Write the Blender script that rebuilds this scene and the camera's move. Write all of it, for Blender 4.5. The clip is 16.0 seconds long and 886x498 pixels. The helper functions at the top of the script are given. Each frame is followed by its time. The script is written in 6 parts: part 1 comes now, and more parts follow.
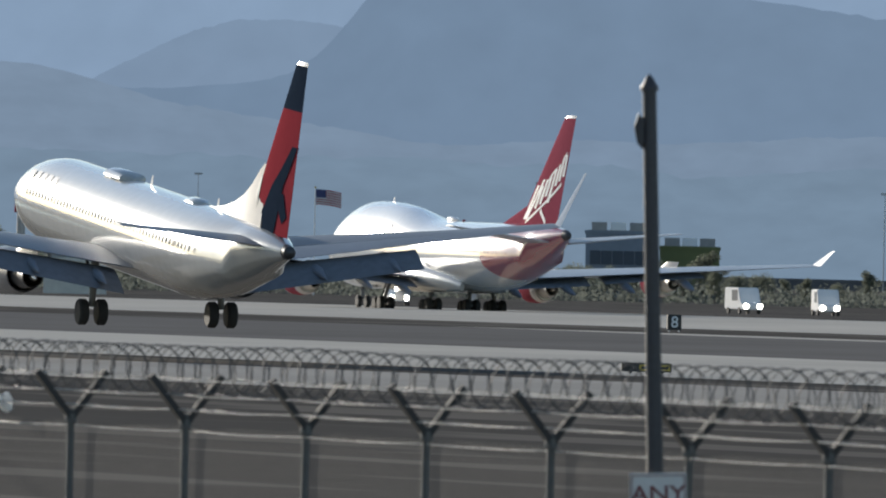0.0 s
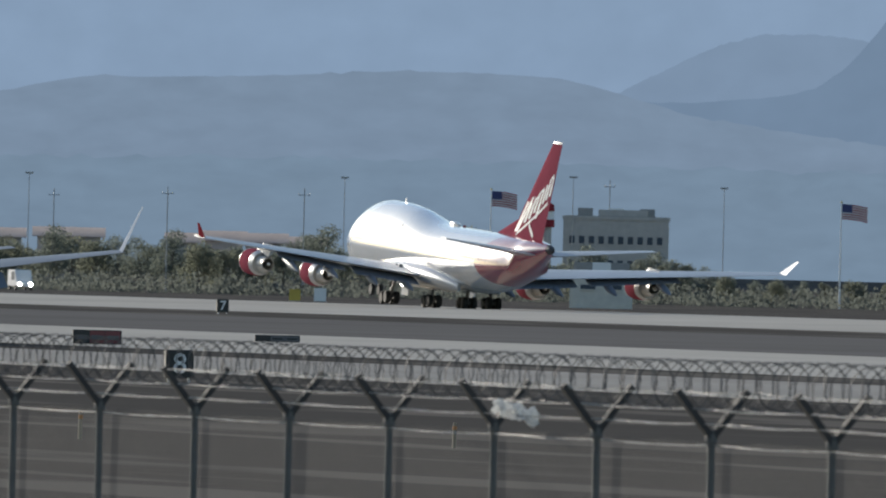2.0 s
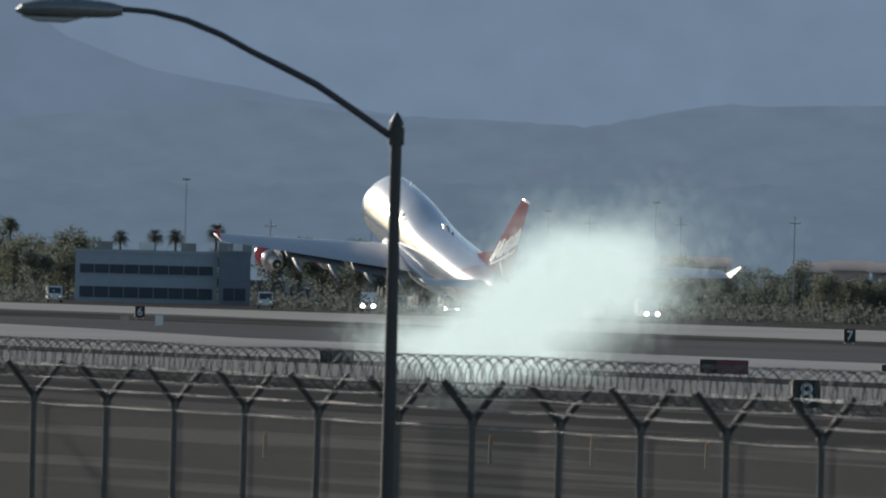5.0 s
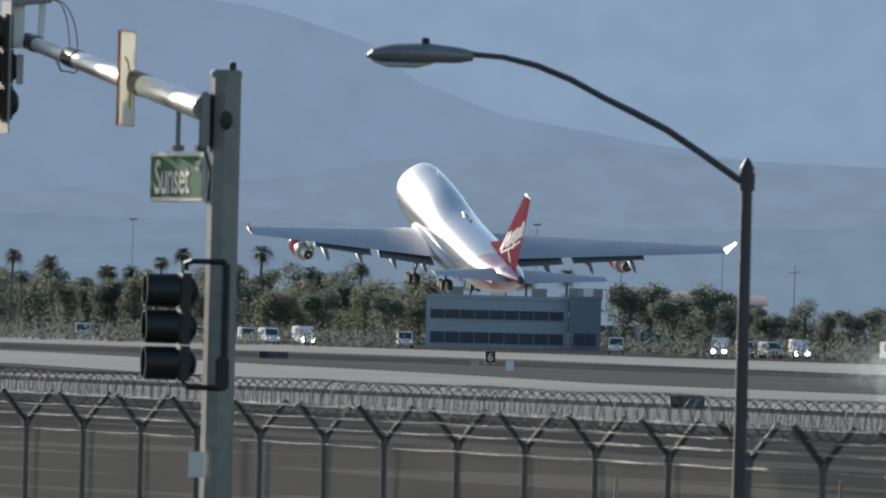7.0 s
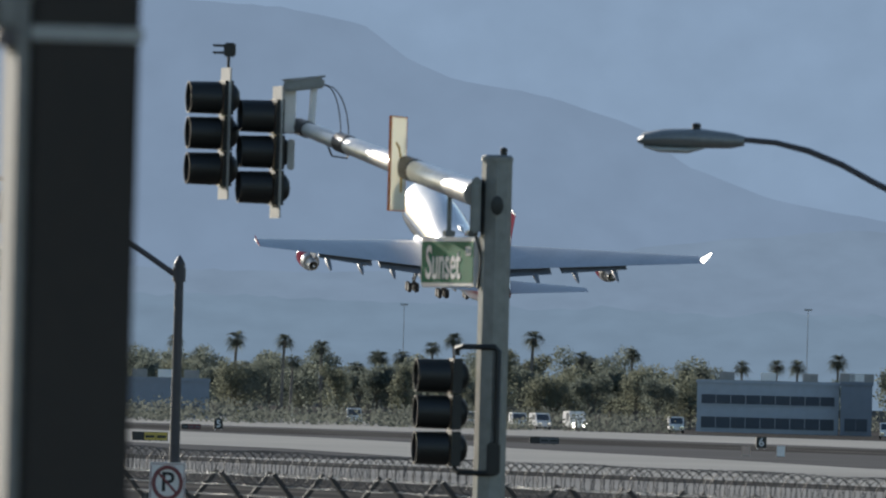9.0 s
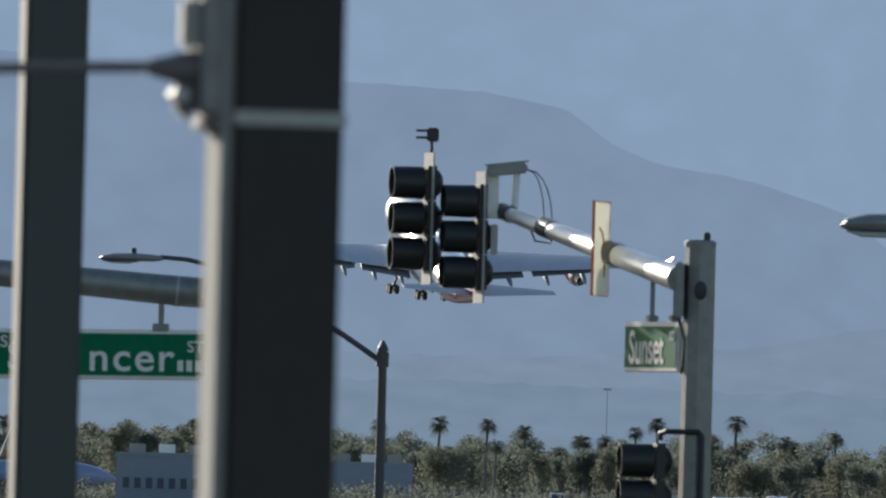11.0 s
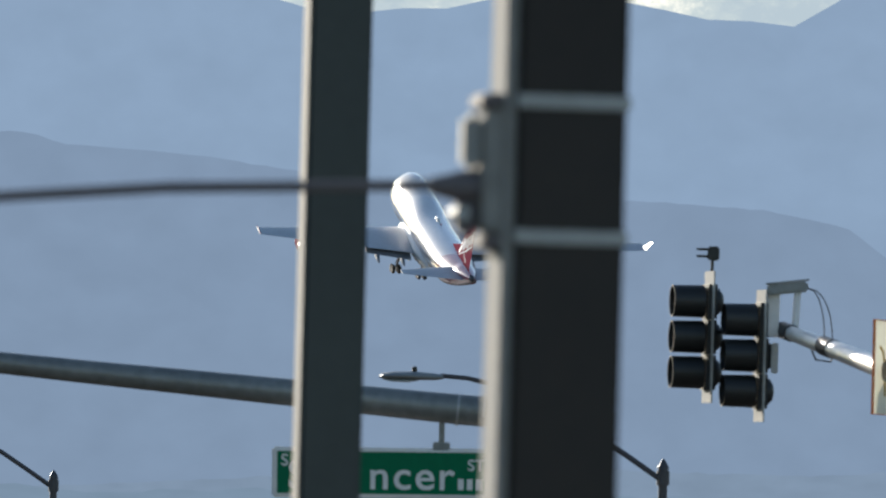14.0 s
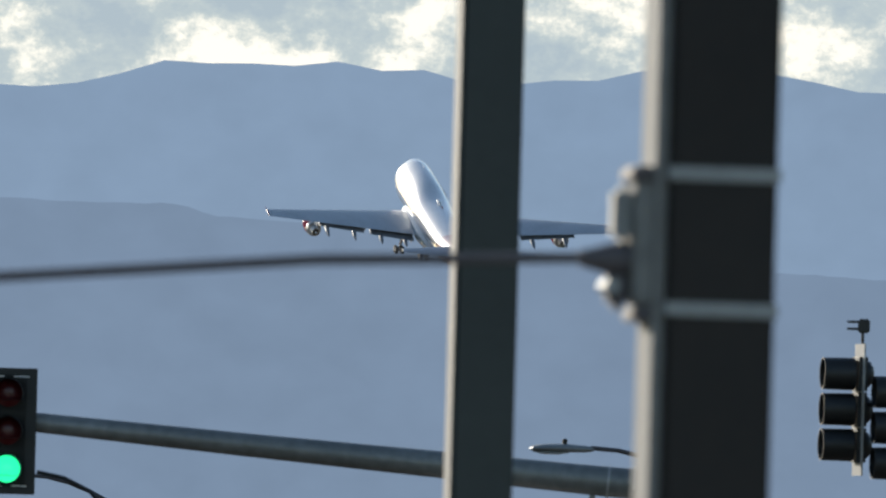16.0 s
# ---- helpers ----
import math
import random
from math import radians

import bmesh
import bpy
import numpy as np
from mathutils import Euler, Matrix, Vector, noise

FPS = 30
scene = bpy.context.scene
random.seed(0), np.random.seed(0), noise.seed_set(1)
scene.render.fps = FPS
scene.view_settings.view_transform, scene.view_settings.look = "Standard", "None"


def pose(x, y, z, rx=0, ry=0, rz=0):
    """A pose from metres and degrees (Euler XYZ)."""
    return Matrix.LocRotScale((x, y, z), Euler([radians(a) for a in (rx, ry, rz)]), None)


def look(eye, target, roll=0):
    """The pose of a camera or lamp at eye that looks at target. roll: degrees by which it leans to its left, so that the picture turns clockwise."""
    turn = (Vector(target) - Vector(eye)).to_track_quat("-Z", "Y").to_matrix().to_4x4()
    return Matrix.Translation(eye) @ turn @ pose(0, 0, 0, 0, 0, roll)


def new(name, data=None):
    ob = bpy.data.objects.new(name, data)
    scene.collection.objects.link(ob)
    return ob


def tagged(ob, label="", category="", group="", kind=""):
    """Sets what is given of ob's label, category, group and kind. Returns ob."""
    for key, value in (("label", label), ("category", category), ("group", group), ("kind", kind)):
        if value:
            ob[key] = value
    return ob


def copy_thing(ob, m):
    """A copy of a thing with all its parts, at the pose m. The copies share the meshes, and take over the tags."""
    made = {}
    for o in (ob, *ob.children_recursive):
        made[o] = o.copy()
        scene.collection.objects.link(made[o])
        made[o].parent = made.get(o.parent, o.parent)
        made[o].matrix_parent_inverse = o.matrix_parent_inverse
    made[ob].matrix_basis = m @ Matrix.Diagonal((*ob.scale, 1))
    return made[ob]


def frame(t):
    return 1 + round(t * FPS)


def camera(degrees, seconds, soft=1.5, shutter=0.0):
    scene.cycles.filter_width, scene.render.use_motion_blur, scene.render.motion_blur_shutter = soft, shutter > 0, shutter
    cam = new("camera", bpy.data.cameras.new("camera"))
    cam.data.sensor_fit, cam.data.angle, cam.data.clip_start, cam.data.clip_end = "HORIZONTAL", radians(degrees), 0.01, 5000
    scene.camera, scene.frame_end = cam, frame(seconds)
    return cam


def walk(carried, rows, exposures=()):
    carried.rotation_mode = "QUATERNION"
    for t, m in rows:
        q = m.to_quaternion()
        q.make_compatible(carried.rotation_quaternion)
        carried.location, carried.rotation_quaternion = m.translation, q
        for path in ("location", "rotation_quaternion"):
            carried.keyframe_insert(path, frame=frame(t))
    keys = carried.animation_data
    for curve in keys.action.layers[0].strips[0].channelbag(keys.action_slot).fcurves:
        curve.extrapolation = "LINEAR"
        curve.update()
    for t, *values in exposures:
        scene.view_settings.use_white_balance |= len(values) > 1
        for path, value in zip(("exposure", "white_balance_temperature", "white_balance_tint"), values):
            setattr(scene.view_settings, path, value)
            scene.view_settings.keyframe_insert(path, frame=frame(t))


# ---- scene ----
EYE = 4.1
cam = camera(2.807, 16.0, soft=1.8)
cam.data.dof.use_dof, cam.data.dof.focus_distance, cam.data.dof.aperture_fstop = True, 420.0, 18.0
# seconds, degrees of turn, tilt and lean of the tripod head
ROWS = [
    (0.0, -17.5034, 0.0709, 1.4), (0.5, -17.031, 0.0711, 1.41), (1.0, -16.6101, 0.0728, 1.4), (1.5, -16.2194, 0.0758, 1.4),
    (2.0, -15.8359, 0.0772, 1.41), (2.5, -15.4806, 0.0811, 1.44), (3.0, -15.0843, 0.0825, 1.46), (3.5, -14.7494, 0.0898, 1.47),
    (4.0, -14.4599, 0.0964, 1.5), (4.5, -14.1647, 0.1076, 1.48), (5.0, -13.8479, 0.1216, 1.49), (5.2, -13.716, 0.1292, 1.51),
    (7.3, -12.5887, 0.2589, 1.51), (7.5, -12.4925, 0.2769, 1.52), (8.0, -12.2575, 0.3292, 1.54), (8.5, -12.0383, 0.4027, 1.55),
    (9.0, -11.8681, 0.4839, 1.51), (9.2, -11.8055, 0.5128, 1.5), (11.3, -11.092, 0.7682, 1.48), (11.5, -11.0043, 0.7898, 1.46),
    (12.0, -10.8333, 0.854, 1.46), (12.5, -10.6958, 0.9148, 1.49), (13.0, -10.5498, 0.9794, 1.5), (13.5, -10.4331, 1.0316, 1.51),
    (14.0, -10.3187, 1.0885, 1.52), (14.5, -10.1926, 1.1402, 1.54), (15.0, -10.0618, 1.1861, 1.57), (15.5, -9.9421, 1.2442, 1.59),
    (16.0, -9.8359, 1.3045, 1.59)]
walk(cam, [(t, pose(0, 0, EYE, 90 + p, 0, y) @ pose(0, 0, 0, 0, 0, r)) for t, y, p, r in ROWS],
     exposures=[(0.0, 0.06), (1.5, 0.05), (3.0, 0.05), (3.5, -0.14), (4.2, -0.4), (5.0, -0.54), (5.2, -0.54), (6.2, -0.25), (7.3, 0.13), (8.2, 0.13), (9.0, 0.06), (10.0, 0.07), (12.5, 0.12), (14.0, 0.2), (15.0, 0.12), (16.0, 0.04)])

# ---- light ----
SUN_AZ, SUN_EL = -15.0, 13.0  # degrees right of +y, and up
world = bpy.data.worlds.new("sky")
scene.world = world
world.use_nodes = True
nt = world.node_tree
sky = nt.nodes.new("ShaderNodeTexSky")
sky.sky_type, sky.sun_disc = "NISHITA", False
sky.dust_density, sky.ozone_density = 0.4, 2.0
sky.sun_elevation, sky.sun_rotation = radians(SUN_EL), radians(SUN_AZ)
nt.links.new(sky.outputs[0], nt.nodes["Background"].inputs[0])
nt.nodes["Background"].inputs[1].default_value = 0.15
sun = new("sun", bpy.data.lights.new("sun", "SUN"))
sun.data.energy, sun.data.angle, sun.data.color = 5.0, radians(0.53), (1.0, 0.93, 0.82)
to_sun = Vector((math.sin(radians(SUN_AZ)) * math.cos(radians(SUN_EL)), math.cos(radians(SUN_AZ)) * math.cos(radians(SUN_EL)), math.sin(radians(SUN_EL))))
sun.matrix_world = look((0, 0, 50), Vector((0, 0, 50)) - to_sun)


# ---- materials ----
def mat(name, color, rough=0.6, metal=0.0, vary=0.12, scale=2.0, bump=0.0, coat=0.0, glow=None, alpha=None, spec=None):
    """A procedural surface: colour with coarse and fine variation, roughness that follows it, fine relief."""
    m = bpy.data.materials.new(name)
    m.use_nodes = True
    n, l = m.node_tree.nodes, m.node_tree.links
    b = n["Principled BSDF"]
    tc = n.new("ShaderNodeTexCoord")
    big, fine = n.new("ShaderNodeTexNoise"), n.new("ShaderNodeTexNoise")
    big.inputs["Scale"].default_value, fine.inputs["Scale"].default_value = scale * 0.23, scale * 3.1
    big.inputs["Detail"].default_value, fine.inputs["Detail"].default_value = 4, 5
    for q in (big, fine):
        l.new(tc.outputs["Object"], q.inputs["Vector"])
    add = n.new("ShaderNodeMath")
    add.operation = "ADD"
    l.new(big.outputs["Fac"], add.inputs[0])
    l.new(fine.outputs["Fac"], add.inputs[1])
    ramp = n.new("ShaderNodeMapRange")
    ramp.inputs["From Min"].default_value, ramp.inputs["From Max"].default_value = 0.6, 1.4
    ramp.inputs["To Min"].default_value, ramp.inputs["To Max"].default_value = 1 - vary, 1 + vary
    l.new(add.outputs[0], ramp.inputs["Value"])
    mul = n.new("ShaderNodeVectorMath")
    mul.operation = "SCALE"
    mul.inputs[0].default_value = color
    l.new(ramp.outputs[0], mul.inputs["Scale"])
    out = mul.outputs[0]
    l.new(out, b.inputs["Base Color"])
    rr = n.new("ShaderNodeMapRange")
    rr.inputs["To Min"].default_value, rr.inputs["To Max"].default_value = max(0.02, rough * 0.85), min(1, rough * 1.15)
    l.new(fine.outputs["Fac"], rr.inputs["Value"])
    l.new(rr.outputs[0], b.inputs["Roughness"])
    b.inputs["Metallic"].default_value = metal
    b.inputs["Coat Weight"].default_value = coat
    if bump:
        bp = n.new("ShaderNodeBump")
        bp.inputs["Strength"].default_value, bp.inputs["Distance"].default_value = bump, 0.02
        l.new(fine.outputs["Fac"], bp.inputs["Height"])
        l.new(bp.outputs[0], b.inputs["Normal"])
    if glow:
        b.inputs["Emission Color"].default_value, b.inputs["Emission Strength"].default_value = (*glow[:3], 1), glow[3]
    if alpha is not None:
        b.inputs["Alpha"].default_value = alpha
    if spec is not None:
        b.inputs["Specular IOR Level"].default_value = spec
    return m


def livery(name, base, accent, rule, rough=0.22):
    """Glossy aircraft paint in two colours, parted by a curve in the airframe's own space. rule: (front, slope by z, bend by z*z)."""
    m = mat(name, base, rough, 0.0, 0.06, 0.6, bump=0.05, coat=1.0, spec=0.9)
    n, l = m.node_tree.nodes, m.node_tree.links
    b = n["Principled BSDF"]
    old = b.inputs["Base Color"].links[0].from_socket
    tc = n.new("ShaderNodeTexCoord")
    sep = n.new("ShaderNodeSeparateXYZ")
    l.new(tc.outputs["Object"], sep.inputs[0])

    def op(kind, a, c):
        q = n.new("ShaderNodeMath")
        q.operation = kind
        for s, v in zip(q.inputs, (a, c)):
            if isinstance(v, (int, float)):
                s.default_value = v
            else:
                l.new(v, s)
        return q.outputs[0]
    z = op("ADD", sep.outputs["Z"], -rule[3])
    edge = op("ADD", op("MULTIPLY", op("MULTIPLY", z, z), rule[2]), op("ADD", op("MULTIPLY", z, rule[1]), rule[0]))
    mask = op("LESS_THAN", sep.outputs["Y"], edge)
    if len(rule) > 4:
        mask = op("MULTIPLY", mask, op("LESS_THAN", sep.outputs["Z"], rule[4]))
    mix = n.new("ShaderNodeMix")
    mix.data_type = "RGBA"
    l.new(mask, mix.inputs["Factor"])
    l.new(old, mix.inputs["A"])
    mix.inputs["B"].default_value = (*accent, 1)
    l.new(mix.outputs["Result"], b.inputs["Base Color"])
    b.inputs["Coat Roughness"].default_value, b.inputs["Coat IOR"].default_value = 0.17, 1.9
    return m


# ---- mesh helpers ----
def mesh_of(bm, material, name="mesh", smooth=True):
    bmesh.ops.recalc_face_normals(bm, faces=bm.faces)
    me = bpy.data.meshes.new(name)
    bm.to_mesh(me)
    bm.free()
    for p in me.polygons:
        p.use_smooth = smooth
    me.materials.append(material)
    return me


def sharp(me, angle=0.6):
    me.set_sharp_from_angle(angle=angle)
    return me


def part(name, bm, material, parent=None, label="", smooth=True):
    ob = new(name, sharp(mesh_of(bm, material, name, smooth)))
    ob.parent = parent
    return tagged(ob, label)


def thing(name, label, category, group="", kind="", at=None):
    ob = new(name)
    if at is not None:
        ob.matrix_basis = at
    return tagged(ob, label, category, group, kind)


def box(bm, x0, x1, y0, y1, z0, z1, m=None):
    g = bmesh.ops.create_cube(bm, size=1)["verts"]
    for v in g:
        v.co = Vector(((x0 + x1) / 2 + v.co.x * (x1 - x0), (y0 + y1) / 2 + v.co.y * (y1 - y0), (z0 + z1) / 2 + v.co.z * (z1 - z0)))
        if m:
            v.co = m @ v.co
    return bm


def bar(x0, x1, y0, y1, z0, z1, bevel=0.0):
    bm = box(bmesh.new(), x0, x1, y0, y1, z0, z1)
    if bevel:
        bmesh.ops.bevel(bm, geom=bm.edges[:], offset=bevel, segments=2, affect="EDGES")
    return bm


def rings(bm, loops, cap=True):
    """Skin between closed loops of points that have the same count."""
    vs = [[bm.verts.new(p) for p in loop] for loop in loops]
    n = len(vs[0])
    for a, b in zip(vs, vs[1:]):
        for i in range(n):
            bm.faces.new((a[i], a[(i + 1) % n], b[(i + 1) % n], b[i]))
    if cap:
        bm.faces.new(vs[0])
        bm.faces.new(list(reversed(vs[-1])))
    return bm


def tube(points, radii, n=10, bm=None, cap=True):
    """A round bar along points; radii: one or one for each point."""
    bm = bm or bmesh.new()
    points = [Vector(p) for p in points]
    radii = radii if isinstance(radii, (list, tuple)) else [radii] * len(points)
    loops, side = [], None
    for i, p in enumerate(points):
        d = (points[min(i + 1, len(points) - 1)] - points[max(i - 1, 0)]).normalized()
        if side is None:
            side = d.orthogonal().normalized()
        side = (side - d * side.dot(d)).normalized()
        up = d.cross(side)
        loops.append([p + radii[i] * (math.cos(2 * math.pi * k / n) * side + math.sin(2 * math.pi * k / n) * up) for k in range(n)])
    return rings(bm, loops, cap)


def lathe(profile, n=24, m=None, bm=None):
    """Turned about the y axis; profile: (y, radius)."""
    m = m or Matrix()
    return rings(bm or bmesh.new(), [[m @ Vector((r * math.cos(2 * math.pi * k / n), y, r * math.sin(2 * math.pi * k / n))) for k in range(n)] for y, r in profile])


def plank(corners, t0, t1=None, n=12):
    """A wing: corners are root front, root back, tip back, tip front; airfoil thickness t0 at the root and t1 at the tip."""
    rf, rb, tb, tf = [Vector(c) for c in corners]
    t1 = t0 if t1 is None else t1
    span = ((tf + tb) / 2 - (rf + rb) / 2).normalized()
    up = span.cross(rb - rf).normalized()
    loops = []
    for s in range(9):
        k = s / 8
        f, b, t = rf.lerp(tf, k), rb.lerp(tb, k), t0 + (t1 - t0) * k
        top, low = [], []
        for i in range(n + 1):
            u = i / n
            h = t * (1.9 * math.sqrt(u) * (1 - u) + 0.03)
            top.append(f.lerp(b, u) + up * h * 0.6)
            low.append(f.lerp(b, u) - up * h * 0.4)
        loops.append(top + low[::-1])
    return rings(bmesh.new(), loops)


def decal(corners, t0, t1, side, quad, lift=0.03, n=5):
    """Paint on a plank's skin: quad holds four (chord fraction, span fraction); side is the sign of the normal."""
    rf, rb, tb, tf = [Vector(c) for c in corners]
    up = ((tf + tb) / 2 - (rf + rb) / 2).normalized().cross(rb - rf).normalized()
    a, b, c, d = [Vector(q) for q in quad]
    bm, g = bmesh.new(), []
    for i in range(n + 1):
        row = []
        for j in range(n + 1):
            p = a.lerp(b, i / n).lerp(d.lerp(c, i / n), j / n)
            u, k = min(1, max(0, p.x)), p.y
            h = (t0 + (t1 - t0) * k) * (1.9 * math.sqrt(u) * (1 - u) + 0.03)
            row.append(bm.verts.new(rf.lerp(tf, k).lerp(rb.lerp(tb, k), u) + up * ((h * 0.6 + lift) if side > 0 else -(h * 0.4 + lift))))
        g.append(row)
    for i in range(n):
        for j in range(n):
            bm.faces.new((g[i][j], g[i + 1][j], g[i + 1][j + 1], g[i][j + 1]))
    return bm


def hull_patch(side, w, top, y0, y1, z0, z1, lift=0.012, n=4):
    """Paint or a pane on the upper half of a round hull, bent to it; z0 may stand ahead of z1 for a slant."""
    bm = bmesh.new()
    g = []
    for k in range(n + 1):
        a = math.asin((z0 + (z1 - z0) * k / n) / top)
        x, z = side * (w + lift) * math.cos(a), (top + lift) * math.sin(a)
        g.append((bm.verts.new((x, y0, z)), bm.verts.new((x, y1, z))))
    for p, q in zip(g, g[1:]):
        bm.faces.new((p[0], p[1], q[1], q[0]))
    return bm


def ball(bm, at, r, sub=1):
    g = bmesh.ops.create_icosphere(bm, subdivisions=sub, radius=1)["verts"]
    for v in g:
        v.co = Vector(at) + Vector((v.co.x * r[0], v.co.y * r[1], v.co.z * r[2]))
    return g


def around(az, d, z=0.0):
    """A place d metres from the tripod, az degrees right of the runway's direction."""
    return Vector((d * math.sin(radians(az)), d * math.cos(radians(az)), z))

# ---- ground ----
def lie(x, y):
    """The lie of the land: the far runway lies a little higher, and the ground rises slowly beyond."""
    s = min(1, max(0, (x - 400) / 80))
    return 0.5 * s * s * (3 - 2 * s) + max(0, y - 2400) * 0.0022


def strip(name, label, x0, x1, y0, y1, material, lift=0.0, nx=2, ny=80, category=""):
    bm = bmesh.new()
    g = [[bm.verts.new((x0 + (x1 - x0) * i / nx, y0 + (y1 - y0) * j / ny, lie(x0 + (x1 - x0) * i / nx, y0 + (y1 - y0) * j / ny) + lift)) for i in range(nx + 1)] for j in range(ny + 1)]
    for j in range(ny):
        for i in range(nx):
            bm.faces.new((g[j][i], g[j][i + 1], g[j + 1][i + 1], g[j + 1][i]))
    return tagged(part(name, bm, material, None), label, category, kind="structure")


dirt = mat("dirt", (0.104, 0.094, 0.083), 1.0, vary=0.07, scale=0.5, bump=0.04, spec=0.0)


def patchy(m, pale, low, high):
    """Pale worn patches that run away from the road, laid over a ground material."""
    n, l = m.node_tree.nodes, m.node_tree.links
    b = n["Principled BSDF"]
    old = b.inputs["Base Color"].links[0].from_socket
    tc, mp, tex, r, mix = [n.new(k) for k in ("ShaderNodeTexCoord", "ShaderNodeMapping", "ShaderNodeTexNoise", "ShaderNodeMapRange", "ShaderNodeMix")]
    mp.inputs["Rotation"].default_value = (0, 0, radians(17))
    mp.inputs["Scale"].default_value = (0.13, 0.014, 0.1)
    tex.inputs["Detail"].default_value, tex.inputs["Scale"].default_value = 2, 1.0
    l.new(tc.outputs["Object"], mp.inputs[0])
    l.new(mp.outputs[0], tex.inputs["Vector"])
    l.new(tex.outputs["Fac"], r.inputs["Value"])
    r.inputs["From Min"].default_value, r.inputs["From Max"].default_value = low, high
    mix.data_type = "RGBA"
    l.new(r.outputs[0], mix.inputs["Factor"])
    l.new(old, mix.inputs["A"])
    mix.inputs["B"].default_value = (*pale, 1)
    l.new(mix.outputs["Result"], b.inputs["Base Color"])


patchy(dirt, (0.165, 0.147, 0.128), 0.53, 0.6)
infield = mat("infield", (0.185, 0.172, 0.158), 1.0, vary=0.16, scale=0.08, bump=0.04, spec=0.0)
concrete = mat("concrete", (0.52, 0.48, 0.42), 1.0, vary=0.16, scale=0.06, bump=0.03, spec=0.0)
strip("ground", "dry dark desert ground", -2600, 4200, -600, 5200, dirt, 0, 170, 145, "ground")
taxi_concrete = mat("worn_taxiway_concrete", (0.39, 0.36, 0.32), 1.0, vary=0.16, scale=0.06, bump=0.03, spec=0.0)
strip("taxiway", "worn grey concrete taxiway", 181, 216, -200, 3300, taxi_concrete, 0.02, 2, 120, "taxiway")
strip("runway_near", "pale concrete runway", 230, 300, -200, 3300, concrete, 0.02, 2, 120, "runway")
strip("runway_far", "pale concrete runway", 448, 532, -200, 3500, concrete, 0.02, 14, 120, "runway")
strip("infield", "dark bare infield between the runways", 300, 448, -200, 3300, infield, 0.01, 20, 120, "ground")


def sheet(name, label, edges, material, lift, category):
    """Pavement between two edges; edges: (y, west x, east x)."""
    bm, g = bmesh.new(), []
    for a, b in zip(edges, edges[1:]):
        for k in range(12):
            y, w, e = [p + (q - p) * k / 12 for p, q in zip(a, b)]
            g.append([bm.verts.new((w + (e - w) * i / 4, y, lie(w + (e - w) * i / 4, y) + lift)) for i in range(5)])
    for a, b in zip(g, g[1:]):
        for i in range(4):
            bm.faces.new((a[i], a[i + 1], b[i + 1], b[i]))
    return tagged(part(name, bm, material), label, category, kind="structure")


sheet("taxiway_exit", "pale concrete exit leaving the near runway at a slant", [(1150, 262, 299), (1285, 268, 302), (1420, 286, 322), (1560, 290, 339), (1830, 300, 374), (2300, 330, 415), (3000, 380, 446)], concrete, 0.035, "taxiway")
sheet("runway_end", "dark asphalt on the far end of the near runway", [(1190, 229, 240), (1240, 229, 266), (1420, 229, 286), (1830, 229, 300), (3280, 229, 301)], infield, 0.03, "runway")
sheet("runway_shoulder", "pale concrete shoulder of the far runway", [(300, 398, 449), (1200, 398, 449), (1470, 420, 449), (1680, 430, 449), (1950, 448.5, 449)], concrete, 0.025, "runway")

# ---- distance ----
def hill(name, label, d, profile, color, glow, seed, rough=0.02):
    """A ridge d metres off; profile: pairs of degrees right of the runway's direction and degrees up."""
    bm = bmesh.new()
    az0, az1, n = profile[0][0], profile[-1][0], 420 if profile[-1][0] < 30 else 1600
    cols = []
    for i in range(n + 1):
        az = az0 + (az1 - az0) * i / n
        el = np.interp(az, [p[0] for p in profile], [p[1] for p in profile])
        el += rough * (noise.noise((az * 2.1, seed, 0)) + 0.5 * noise.noise((az * 7, seed, 3)) + 0.5 * noise.noise((az * 23, seed, 5)) + 0.4 * noise.noise((az * 61, seed, 6)))
        top = d * math.tan(radians(el))
        col = []
        for k in range(9):
            u = k / 8
            back = d - 60 * (1 - u) + 10 * noise.noise((az * 3, u * 4, seed))
            col.append(bm.verts.new(around(az, back, EYE + max(top, 1) * u - 12 * (1 - u))))
        col.append(bm.verts.new(around(az, d + 20, -12)))
        cols.append(col)
    for a, b in zip(cols, cols[1:]):
        for k in range(9):
            bm.faces.new((a[k], b[k], b[k + 1], a[k + 1]))
    # Haze is put into the emission colour: the ridge itself glows, mottled by noise.
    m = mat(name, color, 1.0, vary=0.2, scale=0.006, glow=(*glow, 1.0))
    nn, l = m.node_tree.nodes, m.node_tree.links
    b = nn["Principled BSDF"]
    tc, tex, sc = nn.new("ShaderNodeTexCoord"), nn.new("ShaderNodeTexNoise"), nn.new("ShaderNodeMapping")
    low = seed in (3, 5)
    sc.inputs["Scale"].default_value = (0.016, 0.016, 0.04) if low else (0.012, 0.012, 0.016)
    l.new(tc.outputs["Object"], sc.inputs[0])
    l.new(sc.outputs[0], tex.inputs["Vector"])
    tex.inputs["Detail"].default_value = 6
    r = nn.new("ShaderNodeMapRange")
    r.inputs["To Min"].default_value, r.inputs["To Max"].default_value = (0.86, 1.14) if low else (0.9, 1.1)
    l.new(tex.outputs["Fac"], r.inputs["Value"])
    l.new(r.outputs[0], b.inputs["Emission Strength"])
    b.inputs["Specular IOR Level"].default_value = 0
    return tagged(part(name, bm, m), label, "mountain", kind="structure")


